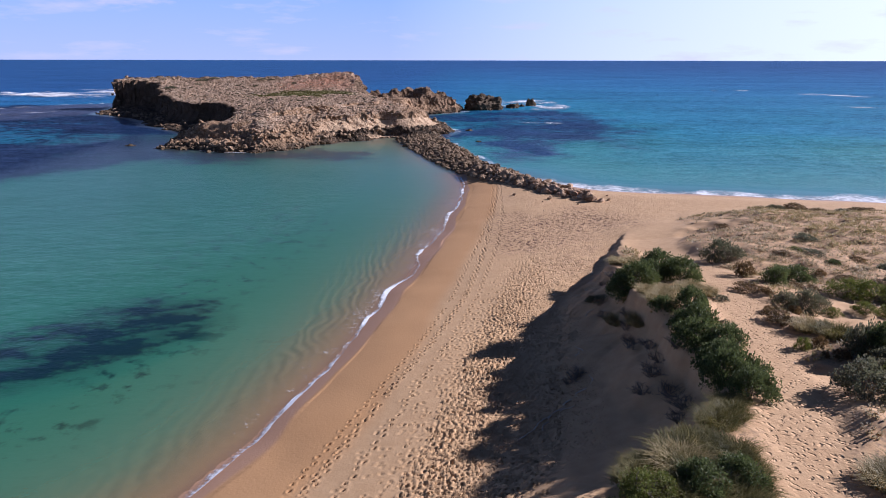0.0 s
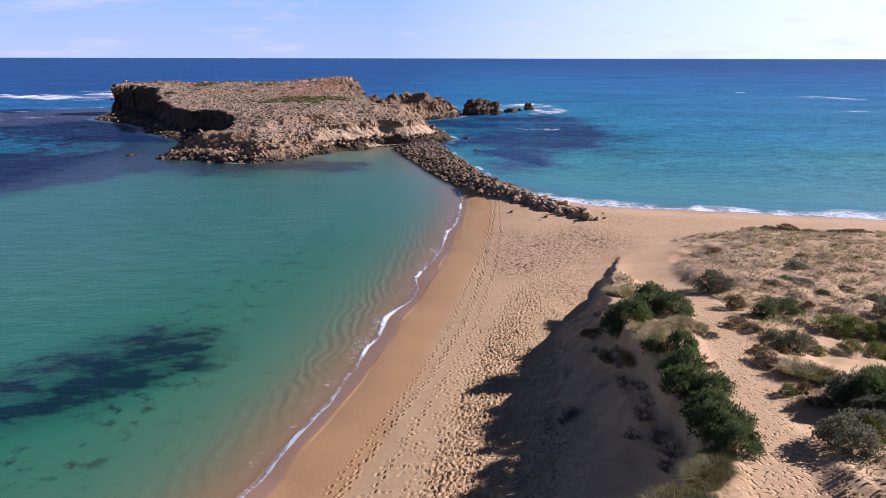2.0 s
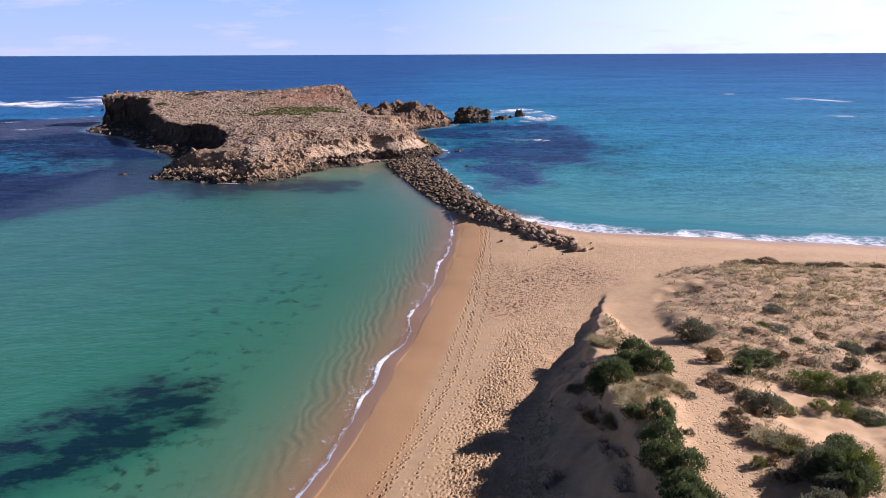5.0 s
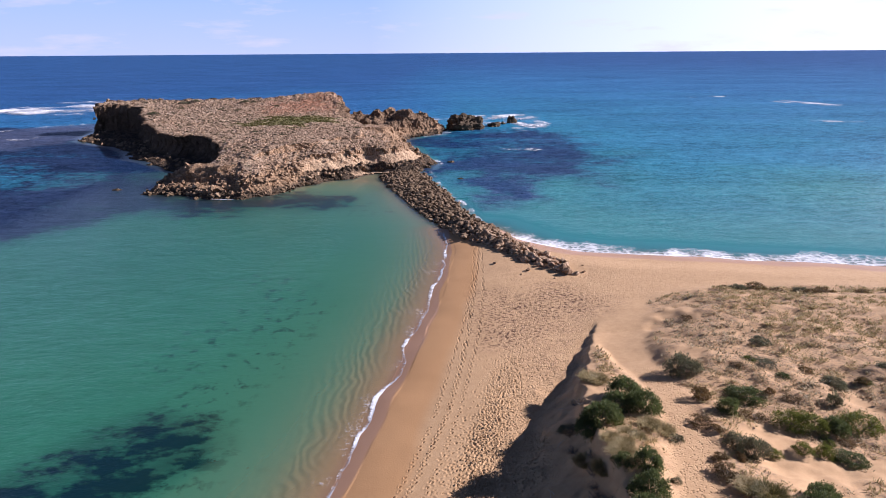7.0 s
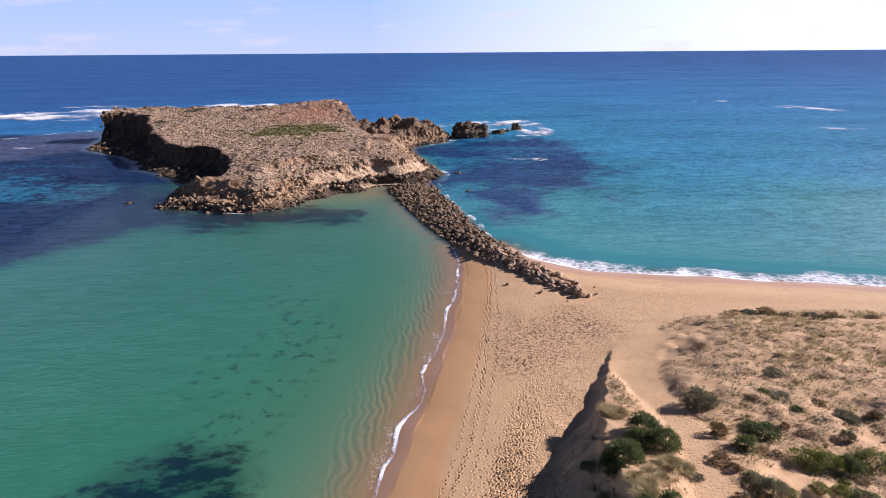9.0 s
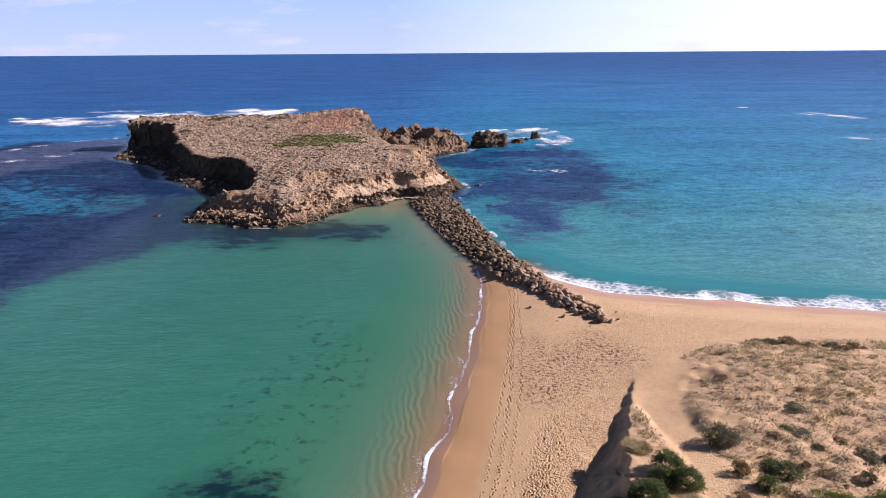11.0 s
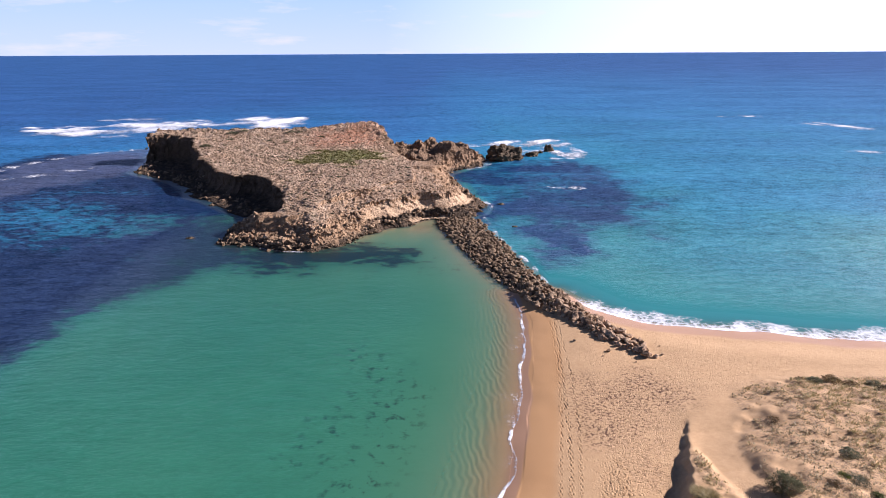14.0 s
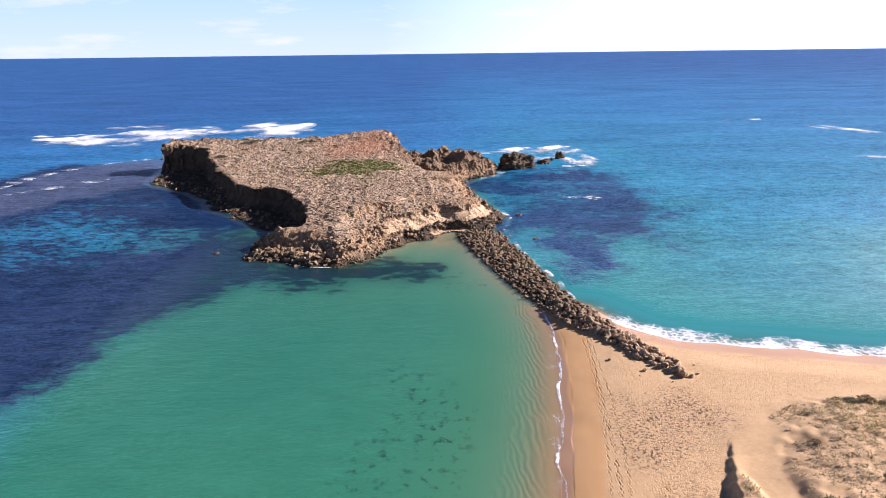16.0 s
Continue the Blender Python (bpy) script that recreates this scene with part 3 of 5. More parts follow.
def reef_mask(x, y):
    wob = 5 * fbm(x / 14, y / 14, octaves=4, seed=51)
    mottle = fbm(x / 26, y / 15, octaves=4, seed=55)
    left = smooth(-16, 6, curve_distance(x, y, REEF_L, True) + 0.8 * wob)
    front = smooth(175, 150, y + 0.25 * x + 25)
    left = left * (0.80 + 0.3 * front - 0.24 * mottle)
    left = left * (1 - 0.37 * smooth(-8, 8, curve_distance(x, y, GAP_L, True) + 1.9 * wob))
    band = 0.95 * smooth(5.5, 1.5, curve_distance(x, y, [(-92, 168), (-76, 167), (-55, 166), (-38, 167), (-23, 171)]) + 0.5 * wob)
    left = np.maximum(left, band)
    rgt = smooth(-22, 12, curve_distance(x, y, REEF_R, True) + 2.2 * wob) * (0.76 - 0.45 * mottle - 0.6 * smooth(12, 4, np.hypot(x - 13, y - 206)))
    core = smooth(3.4, 0.6, curve_distance(x, y, [(-50, 34), (-34.3, 44.6), (-30.3, 49.2), (-27.1, 52.4), (-24.2, 56)]) + 0.25 * wob)
    patch = smooth(-3, 5, curve_distance(x, y, PATCH, True) + 0.5 * wob) * 0.60 + 0.2 * core
    return np.clip(np.maximum.reduce([left, rgt, patch]), 0, 1)


def speck_mask(x, y):
    a = smooth(8, 1, curve_distance(x, y, [(-31, 36), (-25, 47), (-27, 62), (-23, 76), (-20, 93)]))
    b = 0.8 * smooth(9, 1, curve_distance(x, y, [(-34, 76), (-28, 88), (-24, 100), (-31, 108)]))
    c = smooth(5, 1, curve_distance(x, y, [(-18, 154), (-10, 156)]))
    return np.maximum.reduce([a, b, c]) * smooth(-2.0, -8, curve_distance(x, y, LAND, True))


# ---- ground: beach, dunes and sea bed in one sheet ----
def build_ground():
    xs = axis((-300, -60, 6), (-60, -24, 1.2), (-24, -14, 0.4), (-14, -10, 0.2), (-10, 11, 0.11), (11, 26, 0.2), (26, 62, 0.5), (62, 120, 1.5), (120, 620, 14))
    ys = axis((-80, -24, 2), (-24, 14, 0.6), (14, 20, 0.3), (20, 62, 0.115), (62, 72, 0.2), (72, 142, 0.36), (142, 420, 3))
    x, y = np.meshgrid(xs, ys)
    z, d, s, dune, track, right, depth, seaward = land_parts(x, y)
    rng = np.random.default_rng(4)
    # footprints: two beaten lines along the beach, a trampled belt at the dune foot, and the dune track
    prints = []
    shore_x = lambda yy: np.interp(yy, [p[1] for p in LAND[:16]], [p[0] for p in LAND[:16]])
    tx, ty = [p[0] for p in TRAIL], [p[1] for p in TRAIL]
    for off, spread in ((0.0, 0.03), (1.2, 0.05), (1.55, 0.1), (3.0, 0.3)):
        yy, side, phase = 20.0 + rng.random(), 1, rng.random() * 6
        shift = off + rng.normal(0, spread)
        while yy < 122:
            lane = shift * np.interp(yy, (20, 70, 122), (1.0, 0.8, 0.45))
            xx = np.interp(yy, ty, tx) + lane + 0.16 * math.sin(yy / 9 + phase) + 0.1 * side
            if rng.random() < 0.93:
                prints.append((xx, yy, 0.17, 0.12, rng.normal(-0.3, 0.3)))
            yy += 0.62 + rng.normal(0, 0.05)
            side = -side
    for k in range(12500):
        yy = 21 + 80 * rng.random() ** 1.15
        mid = np.interp(yy, (21, 30, 40, 50, 63, 78, 100), (-4.0, -1.0, 1.6, 3.9, 7.9, 12.0, 16.0))
        spot = rng.normal(0.6, 1.3) if rng.random() < 0.6 else rng.uniform(-1.5, 7.0)
        prints.append((mid + spot, yy, 0.11, rng.uniform(0.085, 0.125), rng.random() * 6.3))
    for k in range(500):
        yy = 24 + 80 * rng.random()
        prints.append((np.interp(yy, ty, tx) + rng.uniform(2.5, 7), yy, 0.06, 0.15, rng.random() * 6.3))
    for px, py, deep, size, turn in prints:
        if deep < 0.15 and py > 54 + 20 * (px * 7.3 % 1.0):
            continue
        i0, i1 = np.searchsorted(xs, (px - 0.5, px + 0.5))
        j0, j1 = np.searchsorted(ys, (py - 0.5, py + 0.5))
        if i1 - i0 < 3 or j1 - j0 < 3:
            continue
        u, v = x[j0:j1, i0:i1] - px, y[j0:j1, i0:i1] - py
        a = (u * math.cos(turn) + v * math.sin(turn)) / (size * 0.75)
        b = (v * math.cos(turn) - u * math.sin(turn)) / (size * 1.15)
        r = a * a + b * b
        z[j0:j1, i0:i1] += deep * (0.45 * np.exp(-((np.sqrt(r) - 1.5) ** 2) * 5) - np.exp(-r)) * (z[j0:j1, i0:i1] > 0.25)
    lag = ~right
    width = 1.9 + 0.8 * vnoise(x / 9, y / 9, seed=71)
    wet = np.where(d > 0, smooth(width, width * 0.75, d), smooth(-1.4, 0.2, d))
    wet = np.where(right & (d > 0), smooth(8.5, 6.0, d + 0.8 * vnoise(x / 8, y / 8, seed=72)), wet)
    firm = np.where(d > 0, smooth(8.0, 6.0, d + 0.8 * vnoise(x / 10, y / 10, seed=73)), 0.15) * (~right) * smooth(2.6, 1.9, z)
    belt = np.interp(y, (21, 30, 40, 50, 63, 78, 100, 130), (-4.5, -1.5, 1.0, 3.2, 7.0, 10.0, 12.0, 16.0))
    tramp = smooth(-1.5, 1.5, x - belt + vnoise(x / 3, y / 3, seed=76)) * smooth(0.5, -1.5, s) * np.maximum(smooth(3.9, 3.0, z), smooth(56, 66, y)) * (0.62 + 0.38 * vnoise(x / 4, y / 4, seed=74)) + 0.8 * track * smooth(66, 58, y) + 0.85 * right * (d > 0) * smooth(6, 9, d) * smooth(3.6, 2.9, z) * smooth(84, 90, y)
    litter = 0.95 * dune * (1 - track) * smooth(-0.4, 0.5, fbm(x / 6, y / 6, octaves=3, seed=75) + np.interp(x, (20, 34), (-0.1, 0.55)))
    wrack = smooth(7.5, 1.0, curve_distance(x, y, [(12, 80), (15, 87), (20, 91), (24, 87)])) + 0.75 * smooth(5, 1, curve_distance(x, y, [(9, 76), (10, 94)])) + 0.5 * smooth(5, 1, curve_distance(x, y, [(14, 68), (18, 80), (20, 96)]))
    weed = np.where(z < 0, reef_mask(x, y), 0)
    me = mesh_of("ground", np.stack([x, y, z], -1).reshape(-1, 3), grid_faces(len(xs), len(ys)), SAND,
                 attributes=dict(wet=wet, firm=firm, tramp=np.clip(tramp, 0, 1), litter=litter, wrack=wrack, weed=weed))
    return tagged(new("ground", me), "ochre sand beach, trampled dunes and rippled sea bed", "ground", kind="structure")


build_ground()


# ---- sea: one sheet to the horizon ----
def build_sea():
    xs = axis((-4900, -700, 300), (-700, -252, 16), (-252, -120, 4), (-120, -30, 1.8), (-30, 8, 0.5), (8, 90, 1.6), (90, 700, 12), (700, 4900, 300))
    ys = axis((-900, -100, 100), (-100, 20, 6), (20, 145, 0.7), (145, 400, 2.0), (400, 900, 12), (900, 4900, 250))
    x, y = np.meshgrid(xs, ys)
    z, d, s, dune, track, right, depth, seaward = land_parts(x, y)
    depth = np.where(d > 0, np.maximum(0.0, -z), depth)
    r = np.hypot(x, y)
    swell = 0.10 * np.sin(y / 5.5 + x / 40 + 2.0 * fbm(x / 40, y / 40, octaves=2, seed=81)) * smooth(1.2, 5, depth)
    far = 20.0 * smooth(1200, 4900, r)      # keeps the rim at the true horizon
    weed = reef_mask(x, y) * (r < 500)
    speck = speck_mask(x, y) * (r < 300)
    shelf = 0.8 * smooth(-7, 5, curve_distance(x, y, SHELF, True) + 7 * fbm(x / 12, y / 9, octaves=4, seed=57)) * (r < 500)
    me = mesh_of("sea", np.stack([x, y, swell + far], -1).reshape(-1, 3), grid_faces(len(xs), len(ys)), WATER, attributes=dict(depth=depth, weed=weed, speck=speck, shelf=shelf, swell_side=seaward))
    return tagged(new("water", me), "clear turquoise lagoon and deep blue open sea", "sea", kind="structure")


build_sea()


# ---- foam: swash along the beaches, breakers on the reefs ----
def resample(pts, step):
    pts = np.array(pts, float)
    seg = np.hypot(*np.diff(pts, axis=0).T)
    at = np.concatenate([[0], np.cumsum(seg)])
    t = np.arange(0, at[-1], step)
    out = np.stack([np.interp(t, at, pts[:, 0]), np.interp(t, at, pts[:, 1])], -1)
    for _ in range(max(1, int(3 / step))):
        out[1:-1] = (out[:-2] + 2 * out[1:-1] + out[2:]) / 4
    return out


def foam_strip(name, label, pts, low, high, strength, step=0.4, rows=12, lift=0.035, hump=0.0, wander=0.0, seed=0, peak=0.35, material=None, even=0.3, blob=False, snap=False):
    """A strip of foam on the left of a line of points, from low to high metres away from it."""
    line = resample(pts, step)
    tang = np.gradient(line, axis=0)
    tang /= np.maximum(1e-6, np.hypot(*tang.T))[:, None]
    side = np.stack([-tang[:, 1], tang[:, 0]], -1)
    n = len(line)
    along = np.arange(n) * step
    w = np.linspace(0, 1, rows)
    if snap:    # follow the true waterline
        probe = np.linspace(-2.5, 2.5, 26)
        pd = land_parts(line[:, :1] + side[:, :1] * probe, line[:, 1:] + side[:, 1:] * probe)[1]
        shift = probe[np.abs(pd).argmin(1)]
        for _ in range(6):
            shift[1:-1] = (shift[:-2] + 2 * shift[1:-1] + shift[2:]) / 4
        line = line + side * shift[:, None]
    push = wander * fbm(along / 7.0, along * 0 + seed, octaves=3, seed=seed)
    swell = np.clip(0.8 + 0.5 * fbm(along / 9.0, along * 0 + 3.3, octaves=2, seed=seed + 5), even, 1.4)
    offs = low + push[:, None] + (high - low) * w[None, :] * swell[:, None]
    x = line[:, :1] + side[:, :1] * offs
    y = line[:, 1:] + side[:, 1:] * offs
    z, d = land_parts(x, y)[:2]
    z = np.maximum(z, 0.02) + lift + hump * np.sin(np.pi * w)[None, :] * swell[:, None]
    prof = np.interp(w, (0, 0.06, peak, 0.8, 1), (0.0, 1.0, 0.85, 0.6, 0.0))
    if blob:
        prof = np.sin(np.pi * w) ** 0.7
    fade = np.minimum(1, np.minimum(along, along[::-1]) / ((0.35 if blob else 0.06) * n * step + 0.5)) ** 0.6
    edge = strength * prof[None, :] * fade[:, None] * np.clip(0.8 + 0.4 * fbm(along / 3.0, along * 0, octaves=3, seed=seed + 9), max(0.3, even), 1.3)[:, None]
    if high - low > 3:
        edge = edge + (0.5 if blob else 0.2) * fbm(x / (16 if blob else 9), y / (9 if blob else 5), octaves=4, seed=seed + 13) * prof[None, :] - 0.05
    me = mesh_of(name, np.stack([x, y, z], -1).reshape(-1, 3), grid_faces(rows, n), material or FOAM, attributes=dict(edge=edge))
    return tagged(new(name, me), label, "foam", kind="stuff")


def foam_patch(name, label, x0, y0, rx, ry, strength, seed, turn=0.0, material=None, step=2.0, rag=0.55, heave=0.0):
    """A ragged patch of white water."""
    u, v = np.meshgrid(np.arange(-rx, rx + step, step), np.arange(-ry, ry + step, step))
    c, s = math.cos(radians(turn)), math.sin(radians(turn))
    x, y = x0 + u * c - v * s, y0 + u * s + v * c
    rho = np.hypot(u / rx, v / ry)
    lump = fbm(u / (rx * 0.35), v / (ry * 0.42), octaves=5, seed=seed)
    edge = strength * (1 - rho ** 1.6) + rag * lump * smooth(1.0, 0.75, rho)
    edge = np.where(rho > 0.98, -1, edge)
    z = 0.15 + heave * smooth(0.3, 0.9, edge) * np.maximum(0, 0.35 + 0.9 * fbm(x / 9, y / 9, octaves=3, seed=seed + 3))
    me = mesh_of(name, np.stack([x, y, z], -1).reshape(-1, 3), grid_faces(u.shape[1], u.shape[0]), material or BREAK, attributes=dict(edge=edge))
    return tagged(new(name, me), label, "foam", kind="stuff")


foam_strip("shore_foam", "thin white swash line on the sheltered lagoon beach", LAND[2:16], -0.4, 0.42, 0.8, step=0.2, wander=0.45, seed=2, peak=0.3, even=0.72, snap=True)
foam_strip("surf_foam", "broad lacy white surf on the ocean beach", LAND[17:28], -1.5, 7.6, 0.85, step=0.5, rows=28, lift=0.04, wander=1.0, seed=7, peak=0.5, material=SURF, even=0.85)
foam_strip("wash_foam", "faint foam lace in the lagoon shallows", LAND[2:16], 0.2, 4.0, 0.28, step=0.3, wander=0.5, seed=23, lift=0.03, material=LACE, snap=True, even=0.45)
foam_strip("groyne_foam", "white wash along the rock groyne", [(14.0, 141), (13.4, 143), (10.0, 157), (6.9, 176), (2.9, 195), (1.2, 212)], -1.2, 1.6, 0.5, lift=0.16, step=0.3, seed=11, wander=1.1, even=0.5, peak=0.6)
# x, y, half length, half depth, strength, turn
for row in ((-296, 462, 46, 32, 0.85, -8), (-246, 470, 58, 54, 0.95, -10), (-250, 522, 60, 30, 0.75, -12), (-160, 510, 54, 60, 1.0, -14), (-212, 488, 30, 24, 0.7, 0)):
    foam_patch("breaker_foam", "white water breaking over shallow reef", *row[:5], seed=int(-row[0]), turn=row[5], heave=0.7, rag=0.7, step=1.3)
for row in ((-8, 382, 22, 9, 0.62, -5), (14, 380, 20, 10, 0.52, 5), (34, 384, 20, 18, 0.66, 5), (54, 384, 18, 24, 0.66, -20), (58, 352, 14, 30, 0.52, 10), (40, 354, 18, 18, 0.5, 0), (52, 330, 16, 16, 0.40, 0), (45, 255, 5.5, 4.5, 0.8, -10), (36, 257, 9, 4, 0.42, 5)):
    foam_patch("breaker_foam", "lacy white wash round the sea rocks", *row[:5], seed=int(row[1]), turn=row[5], material=SURF, step=1.0, rag=0.5)
for row in ((226, 530, 15, 7, 0.55, 0), (252, 537, 13, 9, 0.8, 0), (283, 462, 46, 16, 0.78, -65), (226, 341, 22, 10, 0.75, -10)):
    foam_patch("breaker_foam", "white caps over an offshore reef", *row[:5], seed=int(row[0]), turn=row[5], step=1.5)
for pts, wide, power in (([(-230, 285), (-224, 325), (-214, 351), (-186, 368)], 10, 0.62), ([(-215, 268), (-210, 284), (-194, 290), (-185, 309), (-180, 343)], 10, 0.56),
                         ([(-68, 175), (-60, 171), (-52, 170)], 1.0, 0.68), ([(-4, 296), (8, 303), (14, 316)], 5, 0.55), ([(4, 218), (7, 226), (3, 240)], 4, 0.5)):
    foam_strip("breaker_foam", "thin white water along a reef edge", pts, 0, wide, power, step=0.8, rows=14, lift=0.16, wander=wide * 0.2, seed=int(abs(pts[0][0])), material=SURF, even=0.5)


# ---- island ----
def island_height(x, y):
    """Height of the island's rock and scrub, and its masks."""
    jag = 1.6 * fbm(x / 5, y / 5, octaves=4, seed=101)
    ds = curve_distance(x, y, SHORE, True) + 0.8 * jag
    dr = curve_distance(x, y, RIM, True) + 0.7 * jag
    dh = curve_distance(x, y, HEAD, True) + 1.2 * jag
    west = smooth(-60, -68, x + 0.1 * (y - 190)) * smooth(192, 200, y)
    top = np.interp(y, (165, 178, 190, 206, 225, 300, 322, 338, 360), (4.6, 5.6, 7.4, 9.2, 10.2, 10.6, 12.6, 14.8, 14.6))
    top = top - 1.9 * smooth(-45, -85, x) * smooth(300, 225, y) - 2.4 * smooth(-45, -20, x) * smooth(235, 290, y)
    top = top + 2.6 * np.exp(-(((x + 57) / 16) ** 2 + ((y - 346) / 11) ** 2)) + 0.35 * fbm(x / 16, y / 16, octaves=3, seed=103)
    top = top + 0.30 * fbm(x / 2.4, y / 2.4, octaves=3, seed=104)
    top = top + 1.1 * np.abs(fbm(x / 4, y / 4, octaves=3, seed=107)) * smooth(9, 2, np.abs(dr)) * smooth(300, 325, y)
    rubble = fbm(x / 1.7, y / 1.7, octaves=4, seed=105)
    heap = np.clip(ds, 0, 3) / 3 * (0.75 * np.abs(rubble) + 0.25 * rubble)
    # west: a sheer undercut wall over a low ledge; elsewhere a stepped rocky slope
    frac = np.clip(ds / np.maximum(0.5, ds - dr), 0, 1)
    ledge = 1.3 * frac ** 0.5 + 0.8 * heap
    wall = ledge + (top - ledge) * smooth(-2.6, 0.0, dr)
    q = np.maximum(ds, 0)
    front = np.interp(q, (0, 2, 4.5, 7, 11, 18, 30), (0.1, 1.5, 3.3, 4.5, 5.7, 7.4, 30))
    shelf = np.interp(q, (0, 2, 5, 8.5, 11, 17, 26, 36), (0.1, 0.9, 1.4, 1.8, 3.4, 5.6, 8.0, 30))
    bank = np.interp(q, (0, 2, 4, 5, 9, 9.7, 13, 22, 34), (0.2, 1.7, 2.4, 2.8, 5.6, 6.9, 7.7, 9, 30))
    crag_side = np.interp(q, (0, 3, 6, 9, 13), (0.2, 2.5, 5, 8, 30))
    corner = smooth(-50, -58, x) * smooth(194, 184, y)
    end = smooth(-56, -62, x) * smooth(186, 195, y)
    east = smooth(-42, -33, x) * smooth(188, 194, y) * smooth(264, 246, y)
    slope = front + (shelf - front) * corner
    slope = slope + (bank - slope) * east
    slope = slope + (crag_side - slope) * end
    slope = slope + (crag_side - slope) * smooth(252, 266, y)
    rise = np.clip(slope / np.maximum(top, 0.5), 0, 1)
    bare = smooth(4.0, 5.0, ds + 0.5 * rubble) * smooth(9.4, 8.8, ds + 0.5 * rubble) * east
    slope = np.minimum(top, slope) + 1.4 * heap * smooth(1.0, 0.55, rise) * (1 - bare)
    z = slope + (wall - slope) * west
    neck = smooth(-0.5, -5.0, dr) * smooth(272, 284, y)
    z = z + (np.minimum(z, 5.6 + 1.0 * heap + 0.5 * rubble) - z) * neck
    cove = smooth(1.15, 0.75, np.hypot((x + 17) / 10.0, (y - 204.5) / 4.5)) * smooth(3.4, 1.6, ds)
    z = z + (0.35 - z) * cove * (ds > -1)
    crag = 6.6 + 2.9 * fbm(x / 6, y / 6, octaves=5, seed=111) + 4.4 * np.exp(-(((x + 8) / 3.2) ** 2 + ((y - 313) / 4) ** 2))
    z = np.maximum(z, np.where(ds > 0, crag * smooth(-2.5, 2.0, dh), 0))
    z = np.where(ds > 0, np.maximum(z, 0.15), -0.6 - 0.25 * np.minimum(8, -ds))
    head = smooth(-2.0, 1.0, dh) * (dr < 3)
    top_mask = np.where(west > 0.5, smooth(0.2, 1.6, dr), np.maximum(smooth(7.0, 10.5, ds + 2.2 * rubble + 1.5 * east) * np.maximum(smooth(-3.0, 0.5, dr), smooth(268, 280, y)), 0))
    low = np.maximum(smooth(2.4, 0.7, z + 0.9 * rubble), east * smooth(5.2, 4.2, ds + 0.8 * rubble)) * (1 - top_mask)
    sandy = bare
    sandy = np.maximum(sandy, cove)
    green = smooth(0.0, 1.0, 1.2 - np.hypot((x + 58) / 25, (y - 278) / 26) + 0.25 * fbm(x / 6, y / 6, octaves=3, seed=115))
    rust = smooth(0.0, 1.0, 1.3 - np.hypot((x + 60) / 24, (y - 322) / 26) + 0.3 * fbm(x / 6, y / 6, octaves=3, seed=116)) * (1 - green)
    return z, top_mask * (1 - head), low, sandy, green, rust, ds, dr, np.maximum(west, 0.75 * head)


def build_island():
    xs, ys = axis((-182, -86, 0.6), (-86, 16, 0.42)), axis((163, 222, 0.42), (222, 376, 0.62))
    x, y = np.meshgrid(xs, ys)
    z, top, low, sandy, green, rust, ds, dr, west = island_height(x, y)
    # undercut the western wall: its middle steps back under the rim
    ry, rx = np.gradient(curve_distance(x, y, RIM, True), ys, xs)
    hollow = 2.4 * west * np.sin(np.pi * np.clip((z - 0.6) / 8.5, 0, 1)) * smooth(-3.2, -2.0, dr) * smooth(0.6, -0.2, dr) * (0.8 + 0.4 * vnoise(x / 11, y / 11, seed=141))
    # break up the steep faces sideways into ledges and hollows
    gy, gx = np.gradient(z, ys, xs)
    steep = smooth(0.7, 2.2, np.hypot(gx, gy))
    px = x + hollow * rx + steep * (1.2 * fbm(x / 3.2, y / 3.2, z / 1.6, octaves=2, seed=121) + 0.55 * fbm(x / 1.1, y / 1.1, z / 0.6, octaves=2, seed=122))
    py = y + hollow * ry + steep * (1.2 * fbm(x / 3.2, y / 3.2, z / 1.6, octaves=2, seed=131) + 0.55 * fbm(x / 1.1, y / 1.1, z / 0.6, octaves=2, seed=132))
    keep = (ds > -6)
    faces = grid_faces(len(xs), len(ys))
    faces = faces[keep.ravel()[faces].all(1)]
    used, faces = np.unique(faces, return_inverse=True)
    faces = faces.reshape(-1, 4)
    pick = lambda a: a.ravel()[used]
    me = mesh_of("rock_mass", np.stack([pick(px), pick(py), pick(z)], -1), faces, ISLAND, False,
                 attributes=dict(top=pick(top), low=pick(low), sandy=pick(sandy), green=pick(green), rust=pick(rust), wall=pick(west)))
    island = tagged(new("rocky_island"), "flat-topped limestone island with dry scrub and undercut dark cliffs", "island")
    part("rock_mass", me, island)
    return island


ISLE = build_island()


# ---- boulders ----
def rock_mesh(name, seed, material, levels=2, rough=0.34, shape=(1.0, 0.8, 0.7)):
    """One angular, weathered stone about a unit across."""
    bm = bmesh.new()
    bmesh.ops.create_icosphere(bm, subdivisions=levels, radius=0.5)
    rng = random.Random(seed)
    cuts = [(Vector((rng.gauss(0, 1), rng.gauss(0, 1), rng.gauss(0, 1))).normalized(), rng.uniform(0.24, 0.42)) for _ in range(9)]
    for v in bm.verts:
        for n, dist in cuts:
            over = v.co.dot(n) - dist
            if over > 0:
                v.co -= n * over
        v.co *= 1 + rough * noise.noise(v.co * 2.6 + Vector((seed * 3.1, 0, 0))) + 0.4 * rough * noise.noise(v.co * 7 + Vector((0, seed, 0)))
        v.co = Vector((v.co.x * shape[0], v.co.y * shape[1], v.co.z * shape[2]))
    me = bpy.data.meshes.new(name)
    bm.to_mesh(me)
    bm.free()
    me.materials.append(material)
    return me


